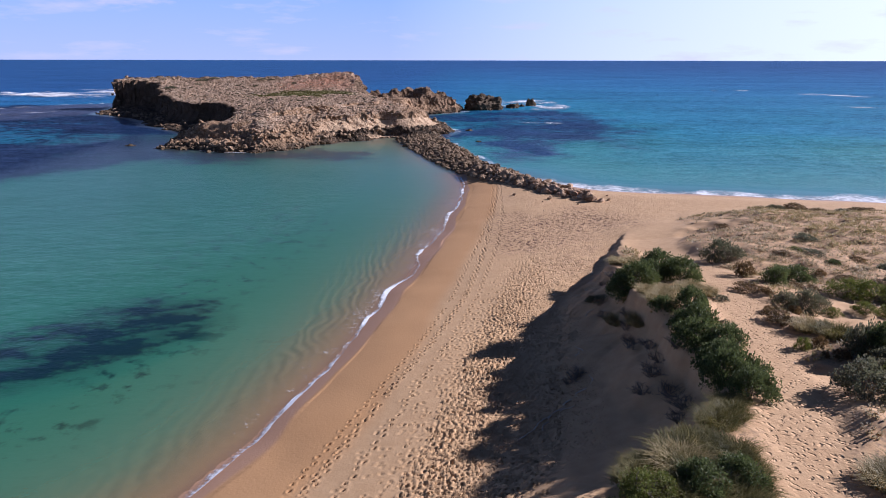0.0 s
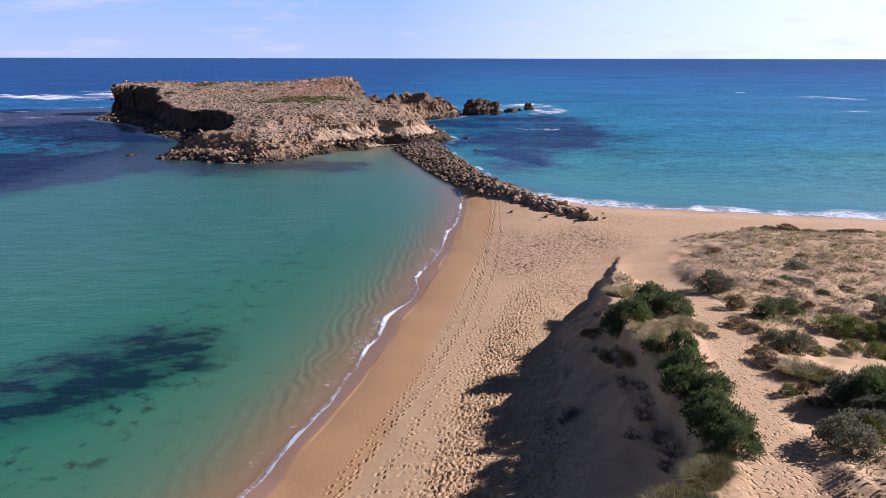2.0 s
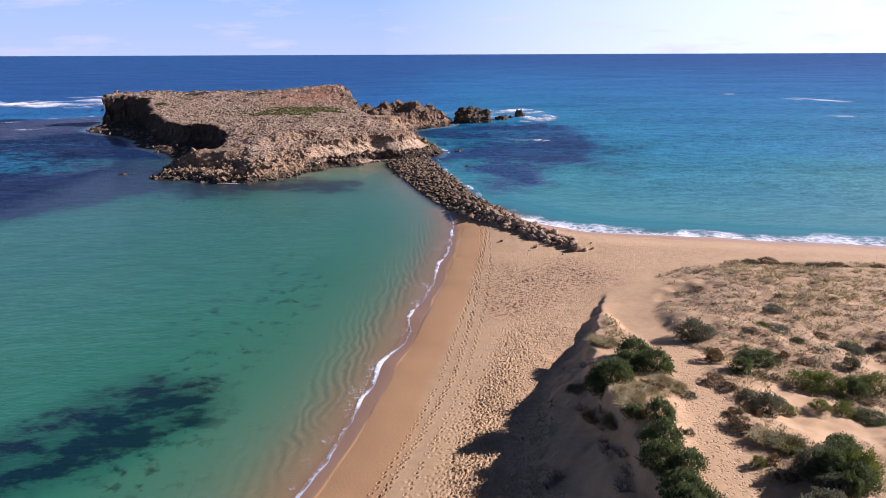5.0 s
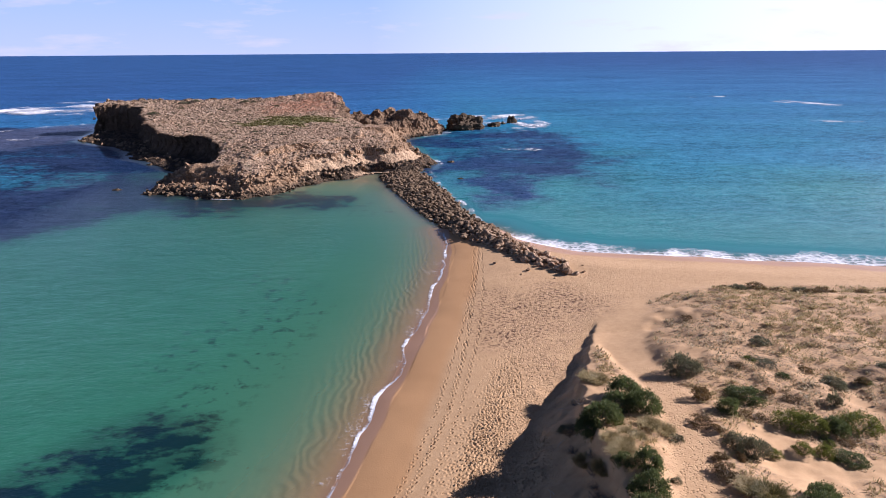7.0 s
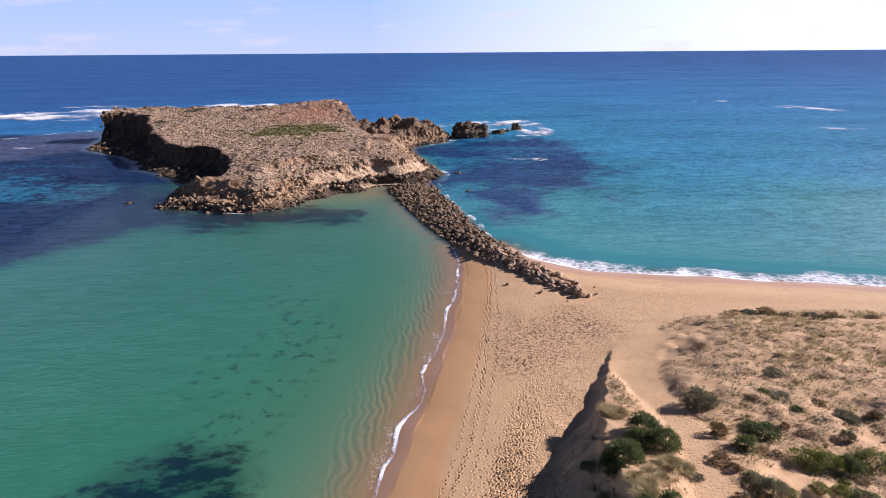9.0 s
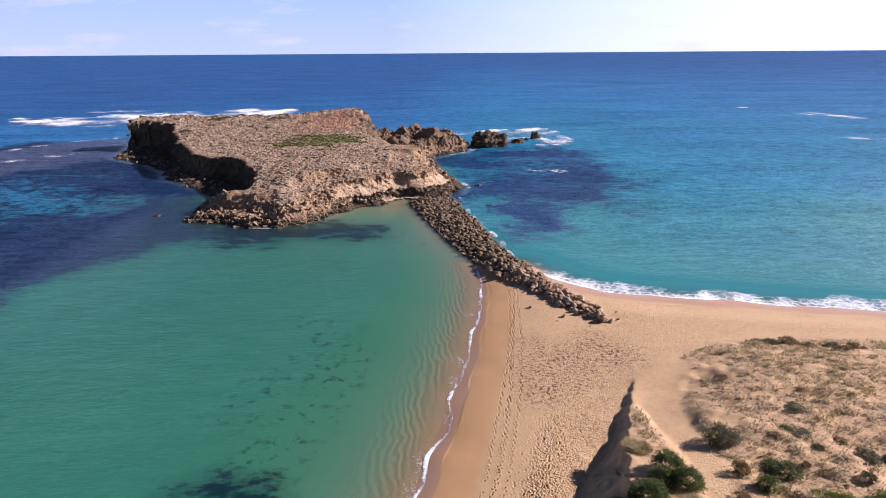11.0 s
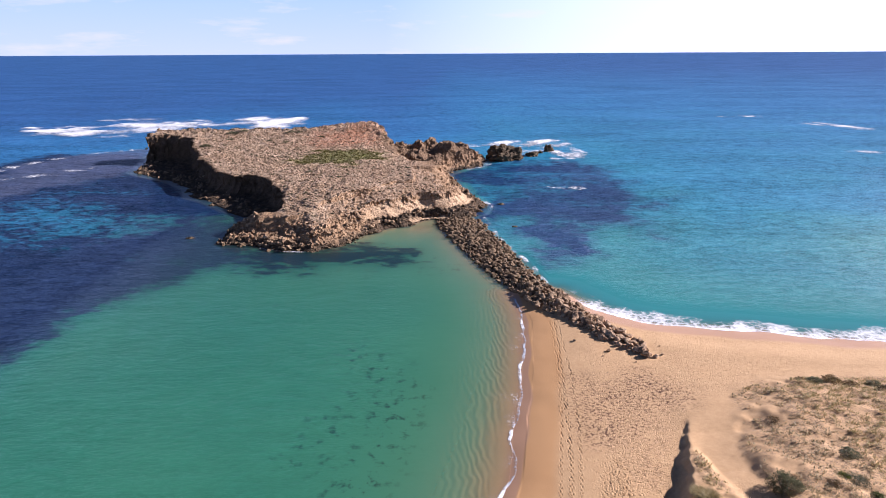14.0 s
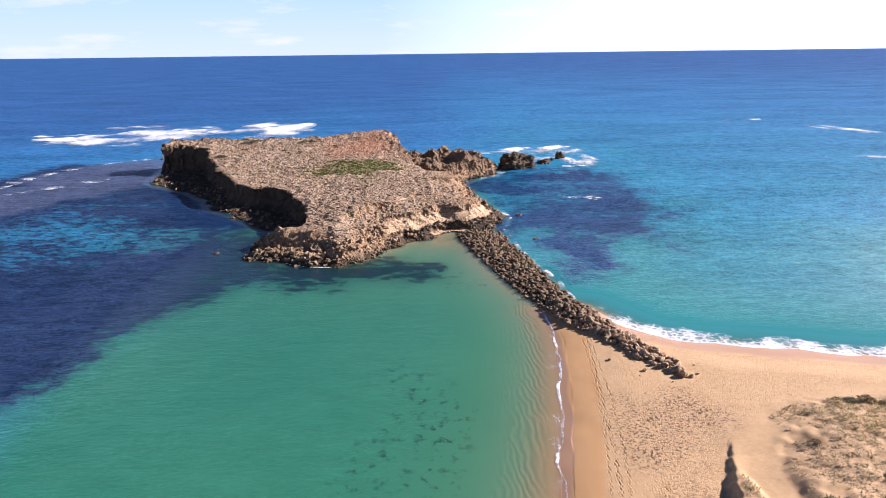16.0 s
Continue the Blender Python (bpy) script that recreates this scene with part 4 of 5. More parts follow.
def mesh_arrays(me):
    v = np.empty(len(me.vertices) * 3, np.float32)
    me.vertices.foreach_get("co", v)
    f = np.empty(len(me.polygons) * 3, np.int32)
    me.polygons.foreach_get("vertices", f)
    return v.reshape(-1, 3), f.reshape(-1, 3)


def joined(name, items, shapes, material, smooth_faces=False):
    """One mesh of many stones or plants: items are (shape, matrix)."""
    arrays = [mesh_arrays(me) for me in shapes]
    vs, fs, base = [], [], 0
    for k, m in items:
        v, f = arrays[k]
        a = np.array(m)
        vs.append(v @ a[:3, :3].T + a[:3, 3])
        fs.append(f + base)
        base += len(v)
    return mesh_of(name, np.concatenate(vs), np.concatenate(fs), material, smooth_faces)


def turned(x, y, z, size, rng):
    return Matrix.LocRotScale((x, y, z), Euler((rng.uniform(-0.6, 0.6), rng.uniform(-0.6, 0.6), rng.uniform(0, 6.3))),
                              (size * rng.uniform(0.85, 1.25), size * rng.uniform(0.85, 1.2), size * rng.uniform(0.8, 1.15)))


def build_groyne():
    rng = random.Random(12)
    shapes = [rock_mesh("boulder", 40 + k, BOULDER) for k in range(9)]
    groyne = tagged(new("rock_groyne"), "long groyne of piled brown boulders joining beach and island", "groyne")
    near, rest = [], []
    y = 100.4
    while y < 206:
        lo, hi = np.interp(y, PIER_Y, PIER_L) + 0.5, np.interp(y, PIER_Y, PIER_R) - np.interp(y, (104, 125, 200), (0.6, 1.6, 1.6))
        mid, half = (lo + hi) / 2, (hi - lo) / 2
        crown = np.interp(y, (100, 104, 112, 125, 150, 211), (0.15, 0.35, 0.5, 0.65, 1.0, 1.1))
        x = lo
        while x < hi:
            size = rng.uniform(0.8, 1.6) if rng.random() > 0.2 else rng.uniform(1.7, 2.5)
            px, py = x + rng.uniform(-0.5, 0.5), y + rng.uniform(-0.6, 0.6)
            u = min(1, abs(px - mid) / half)
            floor = max(-0.3, float(land_parts(np.array([px]), np.array([py]))[0][0]))
            z = floor + crown * (1 - u ** 2.2) + rng.uniform(-0.2, 0.35) + 0.1
            (near if y < 124 else rest).append((rng.randrange(9), turned(px, py, z, size, rng)))
            x += size * 0.74
        y += 0.82
    rng.shuffle(near)
    for k, m in near[:300]:
        ob = part("boulder", shapes[k], groyne)
        ob.matrix_basis = m
    fill = part("boulder_fill", joined("boulder_fill", near[300:] + rest, shapes, BOULDER), groyne, "sea-darkened boulders packed along the groyne")
    tagged(fill, kind="stuff")
    # a core of small stone keeps the pile closed
    ys = np.arange(101, 206, 0.8)
    w = np.linspace(-1, 1, 15)
    lo, hi = np.interp(ys, PIER_Y, PIER_L), np.interp(ys, PIER_Y, PIER_R)
    x = (lo + hi)[:, None] / 2 + (hi - lo)[:, None] / 2 * w[None, :] * 0.85 - 0.5
    yy = np.repeat(ys[:, None], 15, 1)
    ground = np.maximum(land_parts(x, yy)[0], -0.6)
    crown = np.interp(ys, (100, 104, 112, 125, 150, 211), (0.0, 0.15, 0.25, 0.35, 0.7, 0.8))[:, None] * (1 - np.abs(w)[None, :] ** 2.2)
    z = ground - 0.25 + crown + 0.2 * vnoise(x * 1.5, yy * 1.5, seed=7)
    part("rubble_core", mesh_of("rubble_core", np.stack([x, yy, z], -1).reshape(-1, 3), grid_faces(15, len(ys)), STACKROCK), groyne, "dark small rubble between the boulders")
    # stray stones on the sand beside it
    for px, py, size in ((17.6, 103.2, 0.9), (26.9, 101.0, 0.7), (16.2, 101.5, 0.35), (12.4, 108.6, 0.8), (21.4, 98.6, 0.4), (15.4, 95.2, 0.3), (27.6, 104.5, 0.5)):
        g = float(land_parts(np.array([px]), np.array([py]))[0][0])
        ob = new("loose_boulder", shapes[rng.randrange(9)])
        ob.matrix_basis = turned(px, py, g + size * 0.22, size, rng)
        tagged(ob, "loose brown boulder half sunk in beach sand", "boulder", "stones beside the groyne")


build_groyne()


def sea_rock(name, label, x, y, size, height, seed, levels=4, lean=0.0):
    """A craggy rock that stands out of the sea."""
    bm = bmesh.new()
    bmesh.ops.create_icosphere(bm, subdivisions=levels, radius=1)
    for v in bm.verts:
        p = v.co.copy()
        k = 1 + 0.45 * noise.noise(p * 1.5 + Vector((seed, 0, 0))) + 0.26 * noise.noise(p * 3.6 + Vector((0, seed, 0))) + 0.13 * noise.noise(p * 9)
        z = p.z * k
        v.co = Vector((p.x * k * size[0] * 0.5 + lean * z * height, p.y * k * size[1] * 0.5, max(-0.25, z) * height))
    me = bpy.data.meshes.new(name)
    bm.to_mesh(me)
    bm.free()
    me.materials.append(STACKROCK)
    ob = new(name, me)
    ob.matrix_basis = pose(x, y, -0.3, 0, 0, seed * 37 % 360)
    return tagged(ob, label, "rock", "rocks off the island")


sea_rock("craggy_rock", "dark craggy sea stack standing in white water", 21, 329, (17, 19), 6.8, 3, 5)
for x, y, w, h in ((37.5, 340, 8.5, 2.6), (48.5, 354, 5.5, 4.6), (43, 348, 3.5, 1.6), (8, 333, 6, 2.2), (5, 345, 4, 1.6), (-92, 186, 2.6, 0.7), (-107, 246, 6.0, 2.4), (-96, 236, 4.5, 1.7), (-86, 222, 4.0, 1.6), (9.5, 228, 3.0, 0.7), (11, 197, 2.2, 0.5)):
    sea_rock("sea_rock", "low dark rock awash beside the island", x, y, (w, w * 0.8), h, int(x * 3 + y) % 50, 3)


def build_island_rubble():
    """Broken rock round the island's shore: the nearest blocks as pieces, the rest together."""
    rng = random.Random(31)
    shapes = [rock_mesh("shore_rock", 80 + k, ISLE_ROCK, 2, 0.45) for k in range(7)]
    n = 4800
    x = np.array([rng.uniform(-172, 12) for _ in range(n * 6)])
    y = np.array([rng.uniform(168, 366) for _ in range(n * 6)])
    z, top, low, sandy, green, rust, ds, dr, west = island_height(x, y)
    ok = (ds > -0.8) & (top < 0.45) & (ds < 9) & (sandy < 0.4) & (np.array([rng.random() for _ in range(n * 6)]) < np.where(west > 0.5, 0.22, np.where(y < 260, 1.0, 0.4) * np.clip(1.25 - ds / 11, 0.2, 1)))
    items = []
    for px, py, pz in zip(x[ok][:n], y[ok][:n], z[ok][:n]):
        size = rng.choice((0.5, 0.6, 0.8, 0.9, 1.1, 1.4, 2.0))
        items.append((py, rng.randrange(7), turned(px, py, max(pz, -0.1) + size * 0.12, size, rng)))
    items.sort(key=lambda i: i[0])
    for py, k, m in items[:300]:
        part("shore_rock", shapes[k], ISLE).matrix_basis = m
    rest = part("shore_rubble", joined("shore_rubble", [i[1:] for i in items[300:]], shapes, ISLE_ROCK), ISLE, "broken tan and dark rock round the waterline")
    tagged(rest, kind="stuff")


ISLE_ROCK = boulder_material("shore_limestone", (0.20, 0.125, 0.068), (0.50, 0.345, 0.205), (0.10, 0.062, 0.038), False)
build_island_rubble()


# ---- plants ----
def leaf_cloud(name, seed, material, lobes, leaves, leaf, flat=0.8, spread=1.0):
    """A crown one unit in radius: leaves gathered on many uneven lobes, open in places."""
    rng = np.random.default_rng(seed)
    vs, fs, n = [], [], 0
    for _ in range(lobes):
        a, up = rng.random() * 6.283, rng.random() ** 0.8
        r = math.sqrt(1 - up * up) * rng.uniform(0.62, 0.88) * spread
        c = np.array([math.cos(a) * r, math.sin(a) * r, 0.08 + flat * up * rng.uniform(0.6, 1.0)])
        rad = rng.uniform(0.17, 0.30) * spread
        m = int(leaves / lobes * rng.uniform(0.6, 1.4))
        p = rng.normal(size=(m, 3))
        p /= np.linalg.norm(p, axis=1)[:, None]
        p[:, 2] = np.abs(p[:, 2]) * 1.1 - 0.25
        out = p.copy()
        p = c + p * rad * rng.uniform(0.55, 1.1, (m, 1))
        p[:, 2] = np.maximum(p[:, 2], 0.03)
        t = rng.normal(size=(m, 3)) * 0.7 + out * 1.3 + np.array([0, 0, 0.6])
        t /= np.linalg.norm(t, axis=1)[:, None]
        s = np.cross(t, rng.normal(size=(m, 3)))
        s /= np.maximum(1e-5, np.linalg.norm(s, axis=1))[:, None]
        size = leaf * rng.uniform(0.6, 1.4, (m, 1))
        quad = np.stack([p, p + t * size * 0.5 + s * size * 0.3, p + t * size, p + t * size * 0.5 - s * size * 0.3], 1)
        vs.append(quad.reshape(-1, 3))
        fs.append(np.arange(m * 4).reshape(-1, 4) + n)
        n += m * 4
    return mesh_of(name, np.concatenate(vs), np.concatenate(fs), material, False)


def stems(name, seed, count=7, height=0.75, thick=0.025):
    """Forking bare stems under a crown."""
    rng = random.Random(seed)
    bm = bmesh.new()

    def limb(a, b, r0, r1):
        d = (b - a).normalized()
        s = d.orthogonal().normalized()
        u = d.cross(s)
        rings = []
        for p, r in ((a, r0), ((a + b) / 2 + s * 0.03, (r0 + r1) / 2), (b, r1)):
            rings.append([bm.verts.new(p + (s * math.cos(k * 1.2566) + u * math.sin(k * 1.2566)) * r) for k in range(5)])
        for lo, hi in zip(rings, rings[1:]):
            for k in range(5):
                bm.faces.new((lo[k], lo[(k + 1) % 5], hi[(k + 1) % 5], hi[k]))

    for k in range(count):
        a = Vector((rng.uniform(-0.12, 0.12), rng.uniform(-0.12, 0.12), -0.12))
        ang = rng.uniform(0, 6.28)
        b = Vector((math.cos(ang) * rng.uniform(0.2, 0.5), math.sin(ang) * rng.uniform(0.2, 0.5), height * rng.uniform(0.4, 0.6)))
        limb(a, b, thick, thick * 0.6)
        for _ in range(3):
            c = b + Vector((rng.uniform(-0.3, 0.3), rng.uniform(-0.3, 0.3), height * rng.uniform(0.25, 0.5)))
            limb(b, c, thick * 0.6, thick * 0.2)
    me = bpy.data.meshes.new(name)
    bm.to_mesh(me)
    bm.free()
    me.materials.append(BARK)
    return me


STEMS = [stems("woody_base", 5 + k) for k in range(3)]
CROWNS = {
    "dark": [leaf_cloud("crown", 200 + k, DARK_LEAF, 80, 5000, 0.073) for k in range(3)],
    "grey": [leaf_cloud("crown", 220 + k, GREY_LEAF, 60, 4200, 0.07, 0.75) for k in range(3)],
    "lime": [leaf_cloud("crown", 240 + k, LIME_LEAF, 60, 4200, 0.06, 0.75) for k in range(2)],
    "rust": [leaf_cloud("crown", 260 + k, RUST_LEAF, 30, 1300, 0.10, 0.65) for k in range(2)],
    "small": [leaf_cloud("crown", 270 + k, DARK_LEAF, 40, 2700, 0.09, 0.75) for k in range(2)],
    "tuft": [leaf_cloud("crown", 280 + k, GREY_LEAF, 34, 2300, 0.09, 0.7) for k in range(2)],
}
SAYS = {"dark": "dense dark green coastal shrub on the dune sand", "grey": "grey-green coastal shrub rooted in the dune",
        "lime": "low bright green shrub on the dune", "rust": "dry rusty brown low shrub on bare sand"}


def ground_at(x, y):
    return float(land_parts(np.array([float(x)]), np.array([float(y)]))[0][0])


def shrub(kind, x, y, wide, tall, turn=0.0, deep=None, label=""):
    rng = random.Random(int(x * 100 + y * 7))
    ob = new("shrub")
    crown = rng.choice(CROWNS[{"dark": "small", "grey": "tuft"}.get(kind, kind) if wide < 2.3 else kind])
    a = part("crown", crown, ob)
    b = part("woody_base", rng.choice(STEMS), ob)
    ob.matrix_basis = pose(x, y, ground_at(x, y) - 0.06 - 0.1 * tall, 0, 0, turn or rng.uniform(0, 360)) @ Matrix.Diagonal((wide * 0.56, (deep or wide * 0.9) * 0.56, tall, 1))
    return tagged(ob, label or SAYS[kind], "shrub", "dune shrubs")


# kind, x, y, width, height
for row in (("dark", 19.4, 55.0, 3.6, 2.6), ("dark", 20.4, 52.2, 3.4, 2.4), ("dark", 18.0, 52.6, 3.0, 2.0), ("dark", 15.6, 49.8, 3.8, 2.7), ("lime", 17.0, 50.0, 1.6, 1.5), ("dark", 15.4, 42.6, 2.0, 1.3), ("grey", 13.2, 51.6, 2.2, 0.9), ("dark", 14.4, 49.2, 2.6, 2.1),
            ("dark", 17.0, 41.6, 2.4, 2.1), ("dark", 16.2, 38.8, 3.0, 2.3), ("dark", 15.3, 36.4, 3.0, 2.2), ("dark", 16.6, 35.4, 2.8, 2.2), ("dark", 15.4, 33.2, 2.8, 2.2), ("dark", 16.6, 32.2, 2.2, 2.0), ("dark", 15.9, 30.8, 1.8, 1.8), ("dark", 15.5, 29.6, 2.4, 1.9),
            ("dark", 15.0, 31.7, 2.6, 2.7), ("rust", 45.8, 57.9, 1.6, 1.0), ("grey", 39.6, 67.2, 2.6, 0.8), ("rust", 34.8, 77.0, 2.2, 0.7), ("rust", 50.4, 88.6, 3.2, 1.2), ("rust", 56.8, 84.9, 2.6, 0.9), ("rust", 64.8, 85.4, 2.8, 1.0), ("rust", 53.0, 87.5, 3.0, 1.0), ("grey", 47.5, 88.5, 2.4, 0.9), ("rust", 60.0, 86.5, 3.0, 1.0), ("rust", 69.0, 84.5, 3.2, 1.1), ("grey", 57.0, 88.0, 2.6, 0.9), ("lime", 51.5, 89.4, 1.8, 0.7), ("rust", 45.6, 89.4, 1.8, 0.7), ("grey", 21.4, 47.2, 1.8, 0.6),
            ("grey", 17.6, 46.8, 1.6, 0.6), ("rust", 19.0, 47.8, 1.2, 0.6), ("rust", 47.6, 52.0, 2.4, 1.0), ("dark", 46.0, 49.0, 2.6, 1.7), ("grey", 50.0, 60.0, 2.6, 1.0), ("grey", 27.9, 60.9, 4.0, 2.8), ("dark", 31.8, 55.3, 4.0, 1.7), ("dark", 28.4, 51.8, 2.2, 2.1),
            ("lime", 33.3, 49.8, 3.5, 1.7), ("lime", 35.1, 49.4, 3.2, 1.8), ("lime", 40.1, 50.0, 4.1, 2.1), ("dark", 37.1, 49.1, 2.7, 1.9), ("grey", 27.3, 44.8, 2.7, 2.4), ("grey", 26.5, 46.4, 2.3, 1.4), ("lime", 29.2, 45.1, 1.5, 0.9), ("lime", 32.0, 45.5, 1.9, 1.1),
            ("lime", 33.9, 45.5, 1.9, 1.5), ("lime", 35.4, 47.5, 1.6, 0.6), ("dark", 35.8, 44.8, 2.8, 0.8), ("rust", 36.5, 54.8, 2.1, 0.6), ("dark", 38.0, 59.4, 1.5, 0.6), ("rust", 35.1, 56.5, 1.1, 0.9), ("grey", 40.2, 54.0, 1.5, 1.6), ("grey", 42.8, 58.0, 2.7, 1.2),
            ("dark", 46.1, 57.9, 1.5, 0.6), ("grey", 37.1, 62.0, 3.0, 0.6), ("lime", 36.0, 62.6, 1.8, 0.6), ("rust", 41.5, 61.1, 1.7, 0.6), ("rust", 27.0, 54.8, 2.2, 1.8), ("rust", 25.1, 49.9, 2.8, 0.8), ("rust", 30.3, 51.3, 3.1, 0.8), ("rust", 24.1, 44.1, 1.3, 0.6),
            ("rust", 23.5, 41.7, 2.5, 0.8), ("rust", 25.6, 43.9, 1.3, 1.0), ("rust", 25.6, 48.3, 1.3, 0.8), ("rust", 37.0, 47.2, 1.8, 0.6), ("rust", 33.9, 61.4, 1.9, 0.6), ("grey", 24.9, 35.4, 2.4, 2.8), ("dark", 25.5, 34.7, 2.3, 2.6), ("dark", 29.3, 38.6, 2.6, 1.9),
            ("lime", 27.7, 34.5, 2.2, 3.0), ("dark", 25.7, 32.8, 1.6, 1.8), ("grey", 21.4, 29.6, 3.4, 2.1), ("lime", 23.3, 30.7, 1.7, 1.5), ("lime", 25.6, 30.5, 1.4, 1.2), ("rust", 23.1, 41.2, 1.9, 0.6), ("lime", 22.0, 36.5, 1.1, 1.1), ("rust", 23.2, 36.7, 1.0, 1.0),
            ("rust", 23.2, 34.6, 1.1, 0.8), ("rust", 23.6, 43.8, 0.9, 0.6), ("rust", 22.4, 34.9, 0.6, 0.6), ("grey", 19.0, 40.8, 0.9, 0.6), ("lime", 7.6, 21.2, 2.5, 1.3), ("lime", 6.8, 20.4, 2.1, 1.1),
            # the last two dark shrubs stand in for shadows between the grass blades
            ("dark", 27.9, 37.0, 3.0, 2.0), ("grey", 26.6, 36.2, 2.6, 1.8), ("lime", 28.6, 36.0, 2.6, 2.0), ("grey", 25.0, 33.2, 2.4, 1.7), ("dark", 26.8, 33.6, 2.6, 1.8), ("grey", 23.8, 31.4, 2.6, 1.7), ("dark", 9.8, 21.9, 2.4, 1.3), ("dark", 11.6, 22.4, 2.3, 1.3)):
    shrub(*row)


def grass_mesh(name, seed, material, blades, tall, spread, width=0.03, lean=0.5):
    """A tussock of bent tapering blades."""
    rng = np.random.default_rng(seed)
    a = rng.random(blades) * 6.283
    r = np.sqrt(rng.random(blades)) * spread
    base = np.stack([np.cos(a) * r, np.sin(a) * r, np.full(blades, -0.05)], -1)
    out = np.stack([np.cos(a + rng.normal(0, 0.7, blades)), np.sin(a + rng.normal(0, 0.7, blades)), np.zeros(blades)], -1)
    h = tall * rng.uniform(0.55, 1.15, (blades, 1))
    bend = lean * rng.uniform(0.3, 1.2, (blades, 1))
    up = np.array([0, 0, 1.0])
    side = np.cross(out, up) * width
    mid = base + up * h * 0.6 + out * bend * h * 0.35
    tip = base + up * h * (1 - 0.25 * bend) + out * bend * h
    v = np.stack([base - side, base + side, mid + side * 0.7, mid - side * 0.7, tip], 1).reshape(-1, 3)
    i = np.arange(blades)[:, None] * 5
    f = np.concatenate([i + [[0, 1, 2]], i + [[0, 2, 3]], i + [[3, 2, 4]]])
    return mesh_of(name, v, f, material, False)


TUSSOCKS = [grass_mesh("tussock", 300 + k, GREEN_GRASS if k % 3 else STRAW, 1100, 0.62, 0.85, 0.016, 1.15) for k in range(6)]
rng = random.Random(77)
spots = [(7.4 + 0.62 * i + 0.3 * (j % 2) + rng.uniform(-0.2, 0.2), 21.0 + 0.75 * j + rng.uniform(-0.2, 0.2), rng.uniform(0.6, 1.25)) for j in range(6) for i in range(10)]
spots = [(x, y, s) for x, y, s in spots if abs(x - 8.9 - 0.45 * (y - 21.5)) < 2.7 - 0.32 * max(0, y - 23) and rng.random() < 0.8]
# the first three after spots are added to darken a bare scarp in shade
for x, y, s in spots + [(13.4, 27.4, 0.9), (12.4, 26.6, 1.0), (13.6, 28.4, 0.8), (14.2, 28.6, 0.7), (17.4, 22.4, 1.0), (18.4, 22.4, 1.1), (19.0, 23.0, 1.0),
                (18.2, 59.6, 1.2), (17.4, 60.6, 1.1), (13.4, 46.4, 1.0), (14.4, 44.2, 1.1), (15.6, 43.6, 1.2), (25.2, 38.6, 1.2), (24.0, 39.4, 1.0), (19.8, 49.0, 1.0), (20.8, 48.2, 1.0), (15.2, 45.8, 0.8), (16.2, 44.8, 0.8), (15.6, 44.2, 0.7), (17.8, 46.0, 0.7), (16.9, 46.9, 0.7)]:
    ob = new("grass_tussock", TUSSOCKS[rng.choice((0, 3)) if y > 40 else rng.choice((1, 2, 4, 5, 1, 2, 4, 5, 0))])
    ob.matrix_basis = pose(x, y, ground_at(x, y) - 0.03, 0, 0, rng.uniform(0, 360)) @ Matrix.Diagonal((s, s, s, 1))
    tagged(ob, "long sun-bleached marram grass tussock on the dune crest", "grass", "grass tussocks")


def scatter(name, label, shapes, material, places, low, high, seed, height=None):
    r = random.Random(seed)
    items = []
    for x, y, z in places:
        s = r.uniform(low, high)
        items.append((r.randrange(len(shapes)), pose(x, y, z - 0.02, r.uniform(-8, 8), r.uniform(-8, 8), r.uniform(0, 360)) @ Matrix.Diagonal((s, s, s * r.uniform(0.6, 1.1), 1))))
    ob = new(name, joined(name, items, shapes, material))
    return tagged(ob, label, "grass", kind="stuff")


def dune_scatter():
    r = np.random.default_rng(9)
    n = 16000
    x, y = r.uniform(15, 105, n), r.uniform(24, 94, n)
    z, d, s, dune, track, right, depth, seaward = land_parts(x, y)
    thick = fbm(x / 6, y / 6, octaves=3, seed=75) + np.interp(x, (20, 34), (-0.35, 0.3)) + np.interp(y, (24, 46, 60, 80), (0.25, 0.3, 0.3, 0.2))
    ok = (dune > 0.6) & (track < 0.2) & (thick + r.normal(0, 0.25, n) > 0.1) & (z > 3.0) & (s > 0.8)
    spots = np.stack([x, y, z], -1)[ok]
    kind = fbm(spots[:, 0] / 9, spots[:, 1] / 9, octaves=2, seed=91) + r.normal(0, 0.25, len(spots))
    far_straw = (spots[:, 1] > 70) & (spots[:, 0] > 42)
    grey = [grass_mesh("a", 400 + k, GREY_SCRUB, 15, 0.28, 0.42, 0.05, 1.1) for k in range(4)]
    straw = [grass_mesh("b", 420 + k, STRAW, 15, 0.34, 0.34, 0.04, 0.9) for k in range(4)]
    pick = (kind > -0.02) | far_straw
    scatter("dune_scrub", "low grey-brown dry scrub covering the dune", grey, GREY_SCRUB, spots[~pick], 0.6, 1.5, 1)
    scatter("dune_grass", "pale straw-coloured dry grass over the dune", straw, STRAW, spots[pick], 0.6, 1.5, 2)


dune_scatter()


